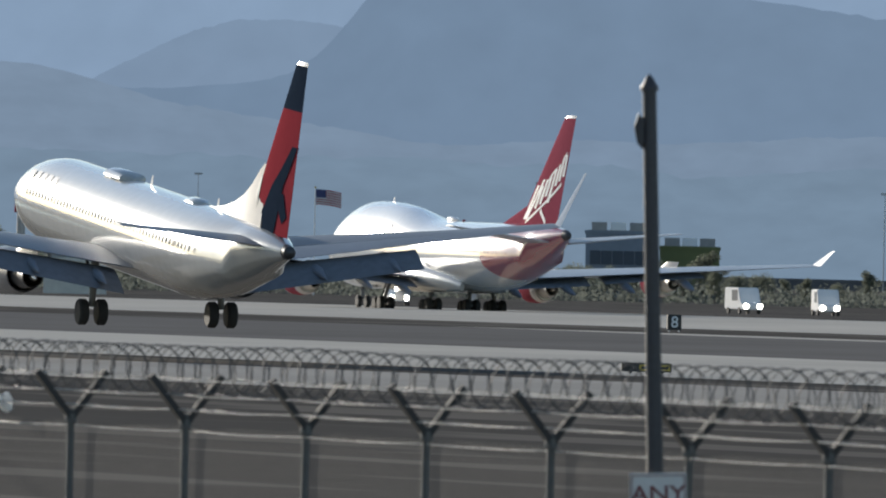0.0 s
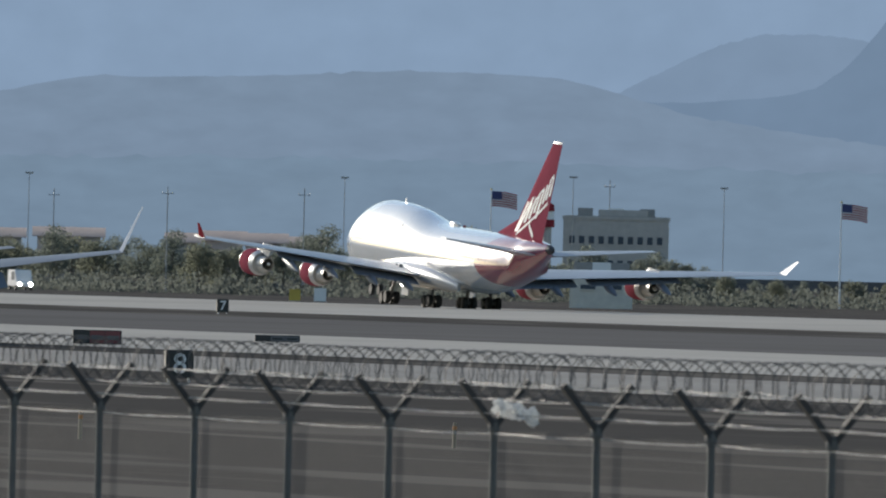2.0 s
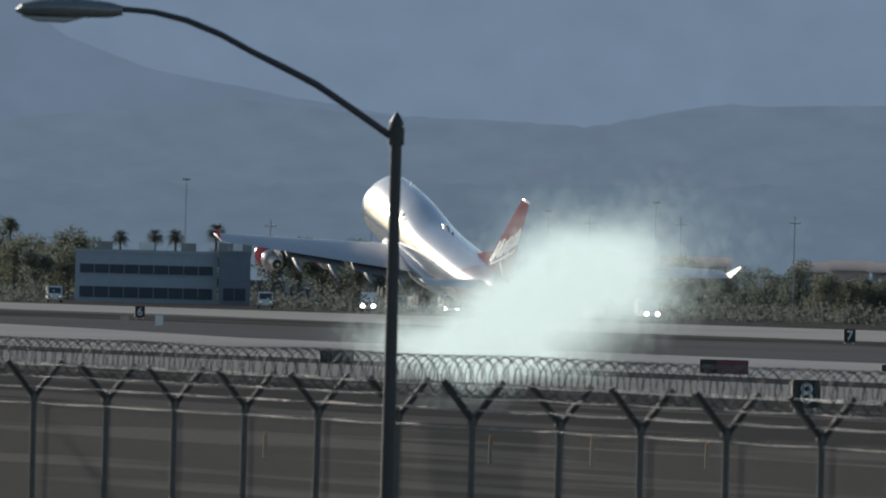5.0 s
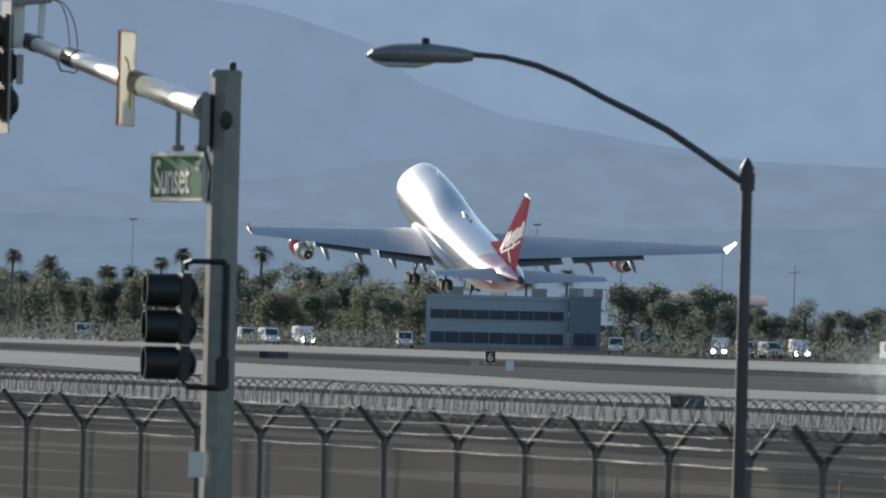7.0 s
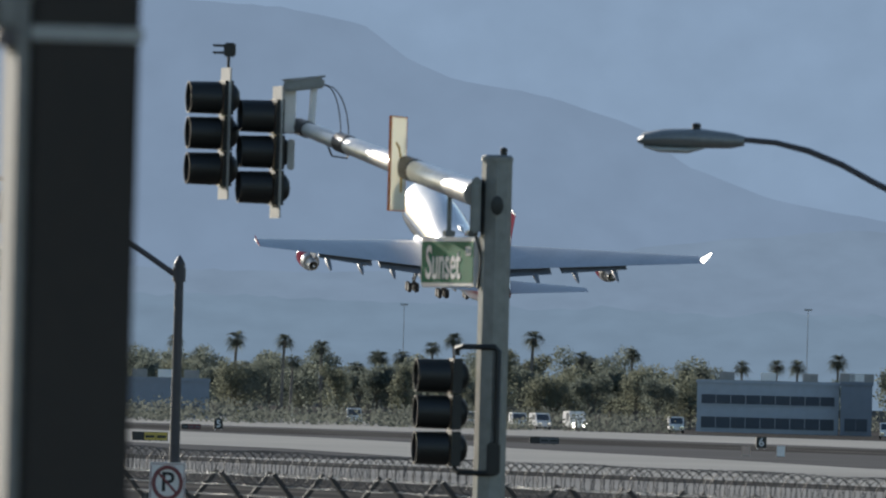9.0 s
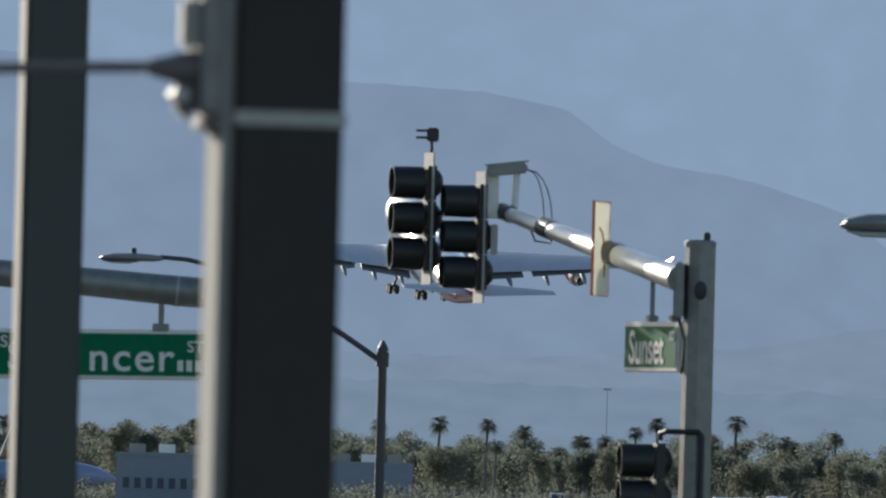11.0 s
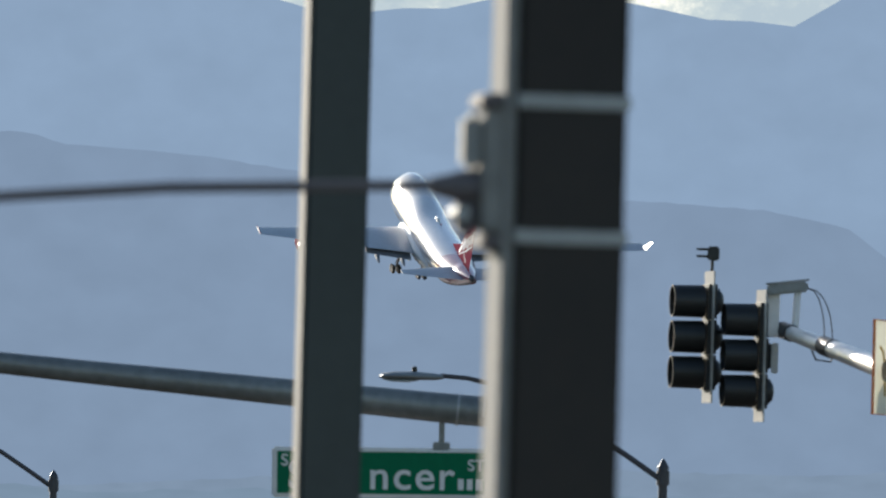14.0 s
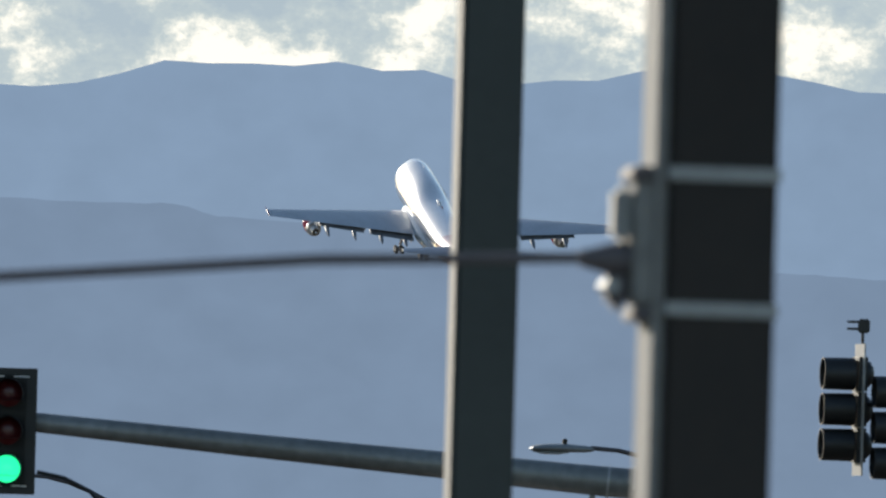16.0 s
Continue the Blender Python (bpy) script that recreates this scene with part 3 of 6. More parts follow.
def twinjet():
    """Narrow-body twin. Forward is +y; the fuselage's axis is z = 0; the main wheels are at y = 0."""
    jet = thing("twin_jet_airliner", "silvery white twin-jet with dark blue and red fin landing", "airplane")
    o = 20.5
    rows = [(2.2, 0.1, -0.5, -0.7), (1.4, 0.7, 0.1, -1.1), (-0.2, 1.3, 0.9, -1.6), (-2.3, 1.75, 1.7, -1.9), (-4.8, 1.88, 1.95, -2.05), (-28, 1.88, 1.95, -2.05), (-32, 1.8, 1.95, -1.6), (-36, 1.35, 1.93, -0.55), (-39.5, 0.75, 1.8, 0.45), (-41.2, 0.32, 1.45, 0.85)]
    fus = part("fuselage", skin(smooth_sections([(a + o, w, t, b) for a, w, t, b in rows], 0.9)), white_plain, jet, "glossy silver-white fuselage")
    part("tail_cone", lathe([(o - 41.1, 0.33), (o - 41.5, 0.26), (o - 41.6, 0.1)], 18, pose(0, 0, 1.15)), dark_metal, jet)
    for s in (-1, 1):
        part("wing", plank([(s * 1.5, o - 14.2, -1.2), (s * 1.5, o - 22.0, -1.3), (s * 16.6, o - 24.6, 1.1), (s * 16.6, o - 23.0, 1.1)], 0.85, 0.18), wing_grey, jet, "swept grey wing")
        part("flap", plank([(s * 2.2, o - 21.2, -1.4), (s * 2.2, o - 23.4, -2.3), (s * 10.5, o - 25.0, -0.8), (s * 10.5, o - 23.4, -0.1)], 0.2, 0.14), flap_grey, jet, "lowered flap")
        part("winglet", plank([(s * 16.55, o - 23.6, 1.1), (s * 16.55, o - 24.5, 1.1), (s * 17.3, o - 25.55, 3.5), (s * 17.3, o - 25.3, 3.5)], 0.09, 0.06), winglet_grey, jet, "slim grey blended winglet")
        for fx in (3.2, 6.3, 9.4):
            part("flap_fairing", lathe([(1.2, 0.04), (0.6, 0.2), (-0.8, 0.24), (-2.2, 0.03)], 10, Matrix.Translation((s * fx, o - 21.4 - fx * 0.17, -2.0 + fx * 0.15)) @ pose(0, 0, 0, 8, 0, 0)), wing_grey, jet)
        engine("engine", jet, (s * 4.85, o - 13.2, -2.15), 4.4, 0.98, nacelle_grey, (s * 4.85, o - 16.5, -0.95), dark_metal)
        part("tailplane", plank([(s * 0.7, o - 35.6, 1.25), (s * 0.5, o - 39.6, 1.25), (s * 7.15, o - 41.2, 2.1), (s * 7.15, o - 39.8, 2.1)], 0.42, 0.12), wing_grey, jet)
        for k in range(52):
            y = o - 4.6 - k * 0.54
            part("cabin_window", hull_patch(s, 1.88, 1.95, y - 0.09, y + 0.09, 0.32, 0.6, 0.005, 2), cabin_pane, jet)
        for k in range(5):
            y = o - 4.2 - k * 0.98
            part("title_mark", hull_patch(s, 1.88, 1.95, y - 0.33, y + 0.33, 0.86, 1.36), title_grey, jet, "dark grey title mark")
    root, tip = ((o - 34.7, o - 41.0, 1.7), (o - 41.25, o - 43.0, 9.0))
    cutv = 0.735
    mid = tuple(a + (b - a) * cutv for a, b in zip(root, tip))
    fin = [(0, root[0], root[2]), (0, root[1], root[2]), (0, mid[1], mid[2]), (0, mid[0], mid[2])]
    part("fin", plank(fin, 0.6, 0.34), bright_red, jet, "bright red fin with navy sweep")
    part("fin_top", plank([(0, mid[0], mid[2]), (0, mid[1], mid[2]), (0, tip[1], tip[2]), (0, tip[0], tip[2])], 0.34, 0.22), fin_blue, jet, "navy fin top")
    part("fin_cap", plank([(0, tip[0], tip[2]), (0, tip[1], tip[2]), (0, tip[1] - 0.1, tip[2] + 0.16), (0, tip[0] - 0.5, tip[2] + 0.16)], 0.23, 0.1), off_white, jet)
    ridge = [(27.8, 1.92), (29.5, 2.02), (31.0, 2.2), (32.5, 2.5), (34.0, 2.95), (35.2, 3.5), (36.3, 4.15), (37.0, 4.5), (37.6, 4.5)]
    part("dorsal_fin", rings(bmesh.new(), [[(-0.28, o - y, 1.6), (-0.12, o - y, 1.6 + (z - 1.6) * 0.6), (-0.02, o - y, z), (0.02, o - y, z), (0.12, o - y, 1.6 + (z - 1.6) * 0.6), (0.28, o - y, 1.6)] for y, z in ridge]), fillet_grey, jet, "silver fillet before the fin")
    sweeps = (((0.28, 0.0), (0.72, 0.0), (0.76, 0.40), (0.46, 0.38)), ((0.46, 0.38), (0.76, 0.40), (1.0, 0.72), (0.84, 0.72)), ((0.62, 0.30), (0.80, 0.34), (0.94, 0.16), (0.86, 0.10)))
    for s in (-1, 1):
        for q in sweeps:
            part("fin_sweep", decal(fin, 0.6, 0.34, s, q), fin_blue, jet, "navy painted sweep")
        part("fin_leading_paint", decal(fin, 0.6, 0.34, s, ((0.0, 0.0), (0.26, 0.0), (0.10, 0.42), (0.0, 0.42))), fillet_grey, jet, "silver painted leading edge")
    for s in (-1, 1):
        wheel_set("main_gear", jet, (s * 2.86, 0, -3.35), 0.56, 0.42, 1, 0, (s * 2.7, 0.3, -1.1))
    wheel_set("nose_gear", jet, (0, o - 2.0, -3.2), 0.35, 0.22, 1, 0, (0, o - 1.8, -1.7))
    for y, w, h, ln in ((o - 12.5, 0.6, 2.22, 3.4), (o - 25.5, 0.4, 2.12, 2.0)):
        part("antenna_dome", skin([(y, 0.1, 2.0, 1.8), (y - 0.3, w, h, 1.7), (y - ln + 0.4, w, h, 1.7), (y - ln, 0.1, 2.0, 1.8)], 14), white_plain, jet)
    for y in (o - 18.5, o - 29.5):
        part("blade_antenna", plank([(0, y, 1.9), (0, y - 0.4, 1.9), (0, y - 0.5, 2.4), (0, y - 0.3, 2.4)], 0.05), off_white, jet)
    return jet


the_jumbo = jumbo()
the_twin = twinjet()
JUMBO = [(0.0, 1617, 1.5, 0.5, 0.6), (0.5, 1662, 1.6, 0.8, 1.4), (1.5, 1751, 1.8, 1.5, 1.9), (2.2, 1814, 1.85, 3.1, 2.3), (3.0, 1887, 1.95, 5.9, 2.8), (3.5, 1931, 2.1, 7.2, 3.0), (4.2, 1996, 2.8, 9.3, 2.9), (5.0, 2070, 4.3, 11.1, 2.6),
         (6.5, 2205, 9.2, 12.3, 1.2), (8.0, 2336, 15.8, 12.9, 0.2), (9.0, 2421, 21.1, 13.1, 0.6), (11.5, 2620, 36.9, 13.8, 1.1), (12.5, 2699, 44.9, 14.8, 0.9), (14.0, 2812, 56.4, 15.2, 0.7), (14.5, 2850, 60.3, 15.0, 0.5), (16.0, 2952, 73.3, 15.0, 0.9)]
TWIN = [(0.0, 737.7, 1.25, 4.9), (0.5, 779, 0.6, 5.3), (1.0, 819, 0.15, 5.0), (1.5, 858.5, -0.12, 4.2), (2.0, 898, -0.2, 3.2), (2.5, 936, -0.2, 2.2), (4.0, 1044, -0.2, 0.0), (8.0, 1260, -0.2, 0.0), (16.0, 1500, -0.2, 0.0)]
HEADING = [(0.0, 0.4), (1.5, 0.8), (3.0, 1.1), (5.0, 1.0), (6.5, 0.2), (8.0, -0.6), (11.5, -0.4), (16.0, -0.2)]  # degrees by which the nose points to its left
FLEX = [(0.0, -1.6), (1.5, -1.2), (2.6, -0.9), (3.5, -0.2), (5.0, 0.7), (8.0, 1.2), (9.0, 1.3), (11.5, 1.7), (16.0, 1.5)]  # metres up at the wing tips


def motions():
    rows = []
    for t, y, z, p, b in JUMBO:
        h = float(np.interp(t, [q[0] for q in HEADING], [q[1] for q in HEADING]))
        rows.append((t, pose(510.2 - 35 * math.sin(radians(h)), y, EYE + z, p, b, h)))
    walk(the_jumbo, rows)
    for s, wing in WINGS:
        root = Matrix.Translation((s * 2.6, 0, -2.0))
        walk(wing, [(t, root @ pose(0, 0, 0, 0, -s * math.degrees(f / 28.4), 0) @ root.inverted()) for t, f in FLEX])
    for leg in GEAR:  # the struts stretch once the weight is off the wheels
        walk(leg, [(t, pose(0, 0, -d)) for t, d in ((0.0, 0), (3.6, 0), (4.4, 0.35), (5.2, 0.9), (7.0, 1.1), (16.0, 1.1))])
    smoke_motions()
    walk(the_twin, [(t, pose(220, y, EYE + z, p, 0, -1.76)) for t, y, z, p in TWIN])


# ---- the fence ----
galv = mat("galvanised_steel", (0.122, 0.115, 0.105), 0.75, 0.0, vary=0.25, scale=6)
wire_mat = mat("bright_wire", (0.34, 0.325, 0.305), 0.6, 0.2, vary=0.4, scale=9, spec=0.4)
razor_mat = mat("weathered_razor_wire", (0.12, 0.102, 0.09), 0.65, 0.0, vary=0.3, scale=12)
black_paint = mat("black_paint", (0.012, 0.013, 0.013), 0.45, vary=0.25, scale=6)
arm_dark = mat("weathered_dark_steel", (0.068, 0.063, 0.06), 0.8, vary=0.25, scale=8, spec=0.2)
FENCE_X, RAIL = 39.75, 2.87
FENCE_Y = [178.2 - 3.05 * i for i in range(-22, 27)]


def perimeter_fence():
    fence = thing("perimeter_fence", "tall steel security fence with razor wire coil", "fence", at=pose(FENCE_X, 0, 0))
    post_mesh = sharp(mesh_of(tube([(0, 0, 0), (0, 0, RAIL + 0.02)], 0.03, 10), galv, "post"))
    cap_mesh = sharp(mesh_of(lathe([(-0.04, 0.05), (0.03, 0.05), (0.07, 0.03)], 10, pose(0, 0, RAIL + 0.02, 90)), galv, "cap"))
    arms = []
    for s in (-1, 1):
        bm = box(bmesh.new(), -0.024, 0.024, -0.045, 0.045, 0, 0.46, pose(0, 0, RAIL + 0.02, 0, s * 38, 0))
        arms.append(sharp(mesh_of(bm, arm_dark, "arm", False)))
    rng = random.Random(5)
    for y in FENCE_Y:
        p = new("post", post_mesh)
        p.parent, p.matrix_basis = fence, pose(rng.uniform(-0.02, 0.02), y, 0, rng.uniform(-0.4, 0.4), rng.uniform(-0.4, 0.4), 0)
        for me, nm in ((cap_mesh, "post_cap"), (arms[0], "arm"), (arms[1], "arm")):
            q = new(nm, me)
            q.parent = p
    y0, y1 = FENCE_Y[-1] - 2, FENCE_Y[0] + 2

    def run(name, x, z, r, m, sag=0.03, barbs=False):
        pts, n = [], len(FENCE_Y) * 4
        for i in range(n + 1):
            y = y0 + (y1 - y0) * i / n
            u = ((178.2 - y) / 3.05) % 1
            pts.append((x + 0.008 * noise.noise((y, x, 1)), y, z - sag * 4 * u * (1 - u) + 0.012 * noise.noise((y * 0.7, z, 2))))
        bm = tube(pts, r, 5)
        if barbs:
            y = y0
            while y < y1:
                u = ((178.2 - y) / 3.05) % 1
                zz = z - sag * 4 * u * (1 - u)
                s = 0.7 + 0.5 * noise.noise((y * 3.1, x, 4))
                box(bm, x - 0.016 * s, x + 0.016 * s, y - 0.012 * s, y + 0.012 * s, zz - 0.008 * s, zz + 0.008 * s, None)
                y += 0.105 + 0.03 * noise.noise((y * 1.7, z, 9))
        part(name, bm, m, fence)
    run("tension_wire", 0, RAIL - 0.035, 0.0022, wire_mat, 0.012, True)
    for k in (0.3, 0.62, 0.96):
        for s in (-1, 1):
            run("barbed_wire", s * 0.46 * k * math.sin(radians(38)), RAIL + 0.02 + 0.46 * k * math.cos(radians(38)), 0.002, wire_mat, 0.014, True)
    # the coil: two windings that cross
    for name, ph, sign in (("razor_coil", 0.0, 1), ("razor_coil", 1.1, -1)):
        pts, y, a = [], y0, ph
        while y < y1:
            r = 0.192 + 0.014 * noise.noise((y * 0.4, sign, 0))
            pts.append((r * math.cos(a) * 0.95, y + 0.05 * noise.noise((y * 0.9, sign, 4)), RAIL + 0.425 + r * math.sin(a) + 0.02 * noise.noise((y * 0.25, 7, 0))))
            a += sign * 2 * math.pi / 18
            y += (0.46 + 0.08 * noise.noise((y * 0.31, sign, 2))) / 18
        bm = tube(pts, 0.0048, 4)
        part(name, bm, razor_mat, fence, "coil of razor wire")
    # wire mesh panels: crossing wires, too fine to tell apart one by one
    verts, faces = [], []

    def ribbon(a, b, w=0.0016):
        n = len(verts)
        verts.extend([(0.045, a[0], a[1] - w), (0.045, b[0], b[1] - w), (0.045, b[0], b[1] + w), (0.045, a[0], a[1] + w)])
        faces.append((n, n + 1, n + 2, n + 3))
    y = y0
    while y < y1:
        ribbon((y, 0.05), (min(y + RAIL, y1), min(RAIL, 0.05 + y1 - y)))
        ribbon((y, RAIL), (min(y + RAIL, y1), max(0.05, RAIL - (y1 - y))))
        y += 0.075
    me = bpy.data.meshes.new("wire_mesh")
    me.from_pydata(verts, [], faces)
    me.materials.append(galv)
    q = new("wire_mesh", me)
    q.parent = fence
    tagged(q, "fine diamond wire mesh", kind="stuff")
    return fence


perimeter_fence()

# ---- street furniture; each stands at its base, x to the side and y away from the tripod ----
def stand(az, d, z=0.0):
    p = around(az, d, z)
    return pose(p.x, p.y, z, 0, 0, -az)


def words(text, size, material, parent, m, name="lettering", stretch=1.0):
    cu = bpy.data.curves.new("font", "FONT")
    cu.body, cu.size, cu.extrude, cu.align_x, cu.align_y = text, size, 0.003, "CENTER", "CENTER"
    cu.offset = size * 0.012  # a bolder stroke
    tmp = new("tmp_text", cu)
    me = bpy.data.meshes.new_from_object(tmp.evaluated_get(bpy.context.evaluated_depsgraph_get()))
    bpy.data.objects.remove(tmp)
    me.transform(m @ Matrix.Diagonal((stretch, 1, 1, 1)))
    me.materials.clear()
    me.materials.append(material)
    ob = new(name, me)
    ob.parent = parent
    return ob


FACE = pose(0, 0, 0, 90)  # text that faces the tripod
lamp_paint = mat("dark_bronze_paint", (0.055, 0.05, 0.055), 0.5, vary=0.25, scale=8)
lamp_grey = mat("lamp_housing_grey", (0.22, 0.23, 0.23), 0.45, 0.3, vary=0.15, scale=8)
signal_black = mat("signal_black", (0.010, 0.011, 0.011), 0.5, vary=0.3, scale=10)
strap = mat("bright_strap", (0.36, 0.355, 0.34), 0.5, 0.2, vary=0.2, scale=10)
pole_steel = mat("zinc_pole", (0.22, 0.225, 0.215), 0.5, 0.5, vary=0.3, scale=3)
arm_steel = mat("bright_zinc_arm", (0.72, 0.71, 0.69), 0.4, 0.75, vary=0.2, scale=3)
sign_green = mat("sign_green", (0.008, 0.15, 0.07), 0.5, vary=0.12, scale=4, spec=0.03)
sign_white = mat("sign_white", (0.72, 0.69, 0.66), 0.42, vary=0.1, scale=5, spec=0.2)
sign_red = mat("sign_red", (0.2, 0.06, 0.06), 0.5, vary=0.1, scale=5)
sign_black = mat("sign_black", (0.015, 0.015, 0.016), 0.5, vary=0.2, scale=4)
dusk_glass = mat("lamp_lens", (0.5, 0.52, 0.5), 0.15)


def street_lamp(label="dark street lamp with curved arm and flat head", arm=True, slim=(1.0, 1.2)):
    lamp = thing("street_lamp", label, "street lamp", "street lamps along the road")
    part("base_plate", lathe([(0, 0.16), (0.03, 0.16), (0.05, 0.1), (0.25, 0.075)], 14, pose(0, 0, 0, 90)), lamp_paint, lamp)
    part("pole", tube([(0, 0, 0.05), (0, 0, 2.8), (0, 0, 5.52)], [0.068, 0.058, 0.048], 14), lamp_paint, lamp)
    part("finial", lathe([(0, 0.06), (0.03, 0.062), (0.05, 0.05), (0.09, 0.03), (0.12, 0.006)], 14, pose(0, 0, 5.5, 90)), lamp_paint, lamp)
    if not arm:
        part("bracket", bar(-0.09, -0.04, -0.05, 0.05, 5.12, 5.32, 0.01), lamp_paint, lamp)
        part("loose_cable", tube([(-0.07, 0, 5.34), (-0.1, 0, 5.25), (-0.085, 0, 5.16), (-0.05, 0, 5.1)], 0.01, 6), black_paint, lamp)
        return lamp
    part("clamp", lathe([(0, 0.07), (0.16, 0.07)], 14, pose(0, 0, 5.33, 90)), lamp_paint, lamp)
    pts = [(-0.05, 0, 5.41), (-0.38, 0, 5.63), (-0.71, 0, 5.843), (-1.0, 0, 5.985), (-1.26, 0, 6.105), (-1.56, 0, 6.26), (-1.86, 0, 6.375), (-2.15, 0, 6.44), (-2.45, 0, 6.46)]
    part("arm", tube(pts, [0.031] * 4 + [0.028] * 3 + [0.025] * 2, 10), lamp_paint, lamp)
    head = part("head", skin([(0.0, 0.04, 0.035, -0.035), (-0.12, 0.09, 0.06, -0.055), (-0.4, 0.15, 0.085, -0.06), (-0.7, 0.15, 0.075, -0.055), (-0.88, 0.11, 0.045, -0.045), (-0.93, 0.04, 0.0, -0.03)], 20), lamp_grey, lamp, "flat grey lamp head")
    head.matrix_basis = Matrix.Translation((-2.42, 0, 6.445)) @ Euler((0, radians(3), radians(-90))).to_matrix().to_4x4()
    part("lens", skin([(-0.35, 0.06, -0.05, -0.065), (-0.5, 0.12, -0.05, -0.1), (-0.75, 0.12, -0.05, -0.095), (-0.88, 0.05, -0.045, -0.06)], 16), dusk_glass, head, "pale glass lens")
    part("photocell", lathe([(0, 0.038), (0.05 / slim[1], 0.038), (0.06 / slim[1], 0.02)], 12, pose(0, -0.42, 0.075, 90)), black_paint, head)
    head.scale = (1, slim[0], slim[1])
    return lamp


def parking_sign(parent, at, both=True, word_only=False):
    """A white no-parking plate: a barred letter above, two words and an arrow below."""
    x, y, z = at  # centre of the upper edge
    plate = part("sign_plate", bar(x - 0.195, x + 0.195, y - 0.006, y + 0.006, z - 0.44, z, 0.004), sign_white, parent, "white no-parking sign plate")
    fr = bmesh.new()
    for a, b, c, d in ((-0.185, 0.185, -0.013, -0.02), (-0.185, 0.185, -0.42, -0.427), (-0.185, -0.178, -0.427, -0.013), (0.178, 0.185, -0.427, -0.013)):
        box(fr, x + a, x + b, y - 0.011, y - 0.007, z + c, z + d)
    part("border", fr, sign_red, plate)
    ring = bmesh.new()
    pts = [(x + 0.15 * math.cos(a), y - 0.009, z - 0.22 + 0.17 * math.sin(a)) for a in [2 * math.pi * k / 24 for k in range(25)]]
    if not word_only:
        part("ring", tube(pts, 0.022, 6), sign_red, plate)
        part("slash", tube([(x - 0.11, y - 0.012, z - 0.1), (x + 0.11, y - 0.012, z - 0.34)], 0.014, 6), sign_red, plate)
        words("P", 0.3, sign_black, plate, Matrix.Translation((x, y - 0.008, z - 0.22)) @ FACE)
    low = part("sign_plate", bar(x - 0.185, x + 0.185, y - 0.006, y + 0.006, z - 0.92, z - 0.49, 0.004), sign_white, parent, "white plate with red words")
    if not word_only:
        words("ANY", 0.13, sign_red, low, Matrix.Translation((x, y - 0.008, z - 0.58)) @ FACE, stretch=1.15)
        words("TIME", 0.13, sign_red, low, Matrix.Translation((x, y - 0.008, z - 0.71)) @ FACE, stretch=1.1)
        part("arrow", tube([(x - 0.1, y - 0.008, z - 0.84), (x + 0.1, y - 0.008, z - 0.84)], 0.012, 6), sign_red, low)
    else:
        words("ANY", 0.16, sign_red, plate, Matrix.Translation((x, y - 0.008, z - 0.15)) @ FACE, stretch=1.15)


lamp_a = street_lamp()
lamp_a.matrix_basis = stand(13.691, 158)
lamp_b = street_lamp("dark street lamp post carrying a no-parking sign", slim=(0.75, 0.66))
lamp_b.matrix_basis = stand(11.035, 196.8)
parking_sign(lamp_b, (-0.07, -0.075, 3.36))
copy_thing(lamp_a, stand(9.105, 245))
post_a = street_lamp("dark lamp post without arm, white sign below", arm=False)
post_a.matrix_basis = stand(18.242, 124) @ pose(0, 0, 0, 0, -2.23, 0) @ Matrix.Diagonal((1, 1, 0.977, 1))
parking_sign(post_a, (0.02, -0.085, 2.82), word_only=True)


channel_grey2 = mat("pale_backplate", (0.4, 0.39, 0.36), 0.7, vary=0.2, scale=6, spec=0.1)


def signal_head(parent, at, face, pitch=0.356, name="signal_head", plate=True):
    """Three-lamp traffic light; face: degrees by which it is turned about the vertical (0: it looks to the tripod)."""
    hd = part(name, bmesh_signal_body(pitch), signal_black, parent, "black three-lamp signal head")
    hd.matrix_basis = Matrix.Translation(at) @ pose(0, 0, 0, 0, 0, face)
    for k in range(3):
        z = (1 - k) * pitch
        vis = bmesh.new()
        loops = []
        for y, r in ((-0.02, 0.165), (-0.34, 0.16), (-0.34, 0.15), (-0.02, 0.15)):
            loops.append([(r * math.cos(a), y, z + r * math.sin(a)) for a in [2 * math.pi * i / 22 for i in range(22)]])
        rings(vis, loops, cap=False)
        part("visor", vis, signal_black, hd)
        part("lens", lathe([(-0.03, 0.145), (-0.06, 0.1), (-0.07, 0.02)], 18, pose(0, 0, z)), pane_dark, hd, "unlit lens")
    if plate:
        bp = bmesh.new()
        box(bp, -0.24, 0.24, 0.035, 0.05, -0.66, 0.66)
        part("backplate", bp, channel_grey2, hd, "pale backplate with punched slots")
    return hd


def bmesh_signal_body(pitch):
    bm = bmesh.new()
    for k in range(3):
        z = (1 - k) * pitch
        box(bm, -0.17, 0.17, 0.0, 0.09, z - pitch / 2 + 0.006, z + pitch / 2 - 0.006)
        for v in ball(bm, (0, 0.09, z), (0.15, 0.1, 0.15), 2):
            pass
    return bm


yellow_line = mat("amber_line", (0.6, 0.4, 0.1), 0.5)


def acrylic(name, color, rough=0.4):
    """Thin milky sheet that lets sunlight through from behind."""
    m = mat(name, color, rough, vary=0.06, scale=4, spec=0.2 if rough < 1 else 0.0)
    n, l = m.node_tree.nodes, m.node_tree.links
    tl, mx = n.new("ShaderNodeBsdfTranslucent"), n.new("ShaderNodeMixShader")
    tl.inputs["Color"].default_value = (*color, 1)
    mx.inputs[0].default_value = 0.65
    l.new(n["Principled BSDF"].outputs[0], mx.inputs[1])
    l.new(tl.outputs[0], mx.inputs[2])
    l.new(mx.outputs[0], n["Material Output"].inputs[0])
    return m


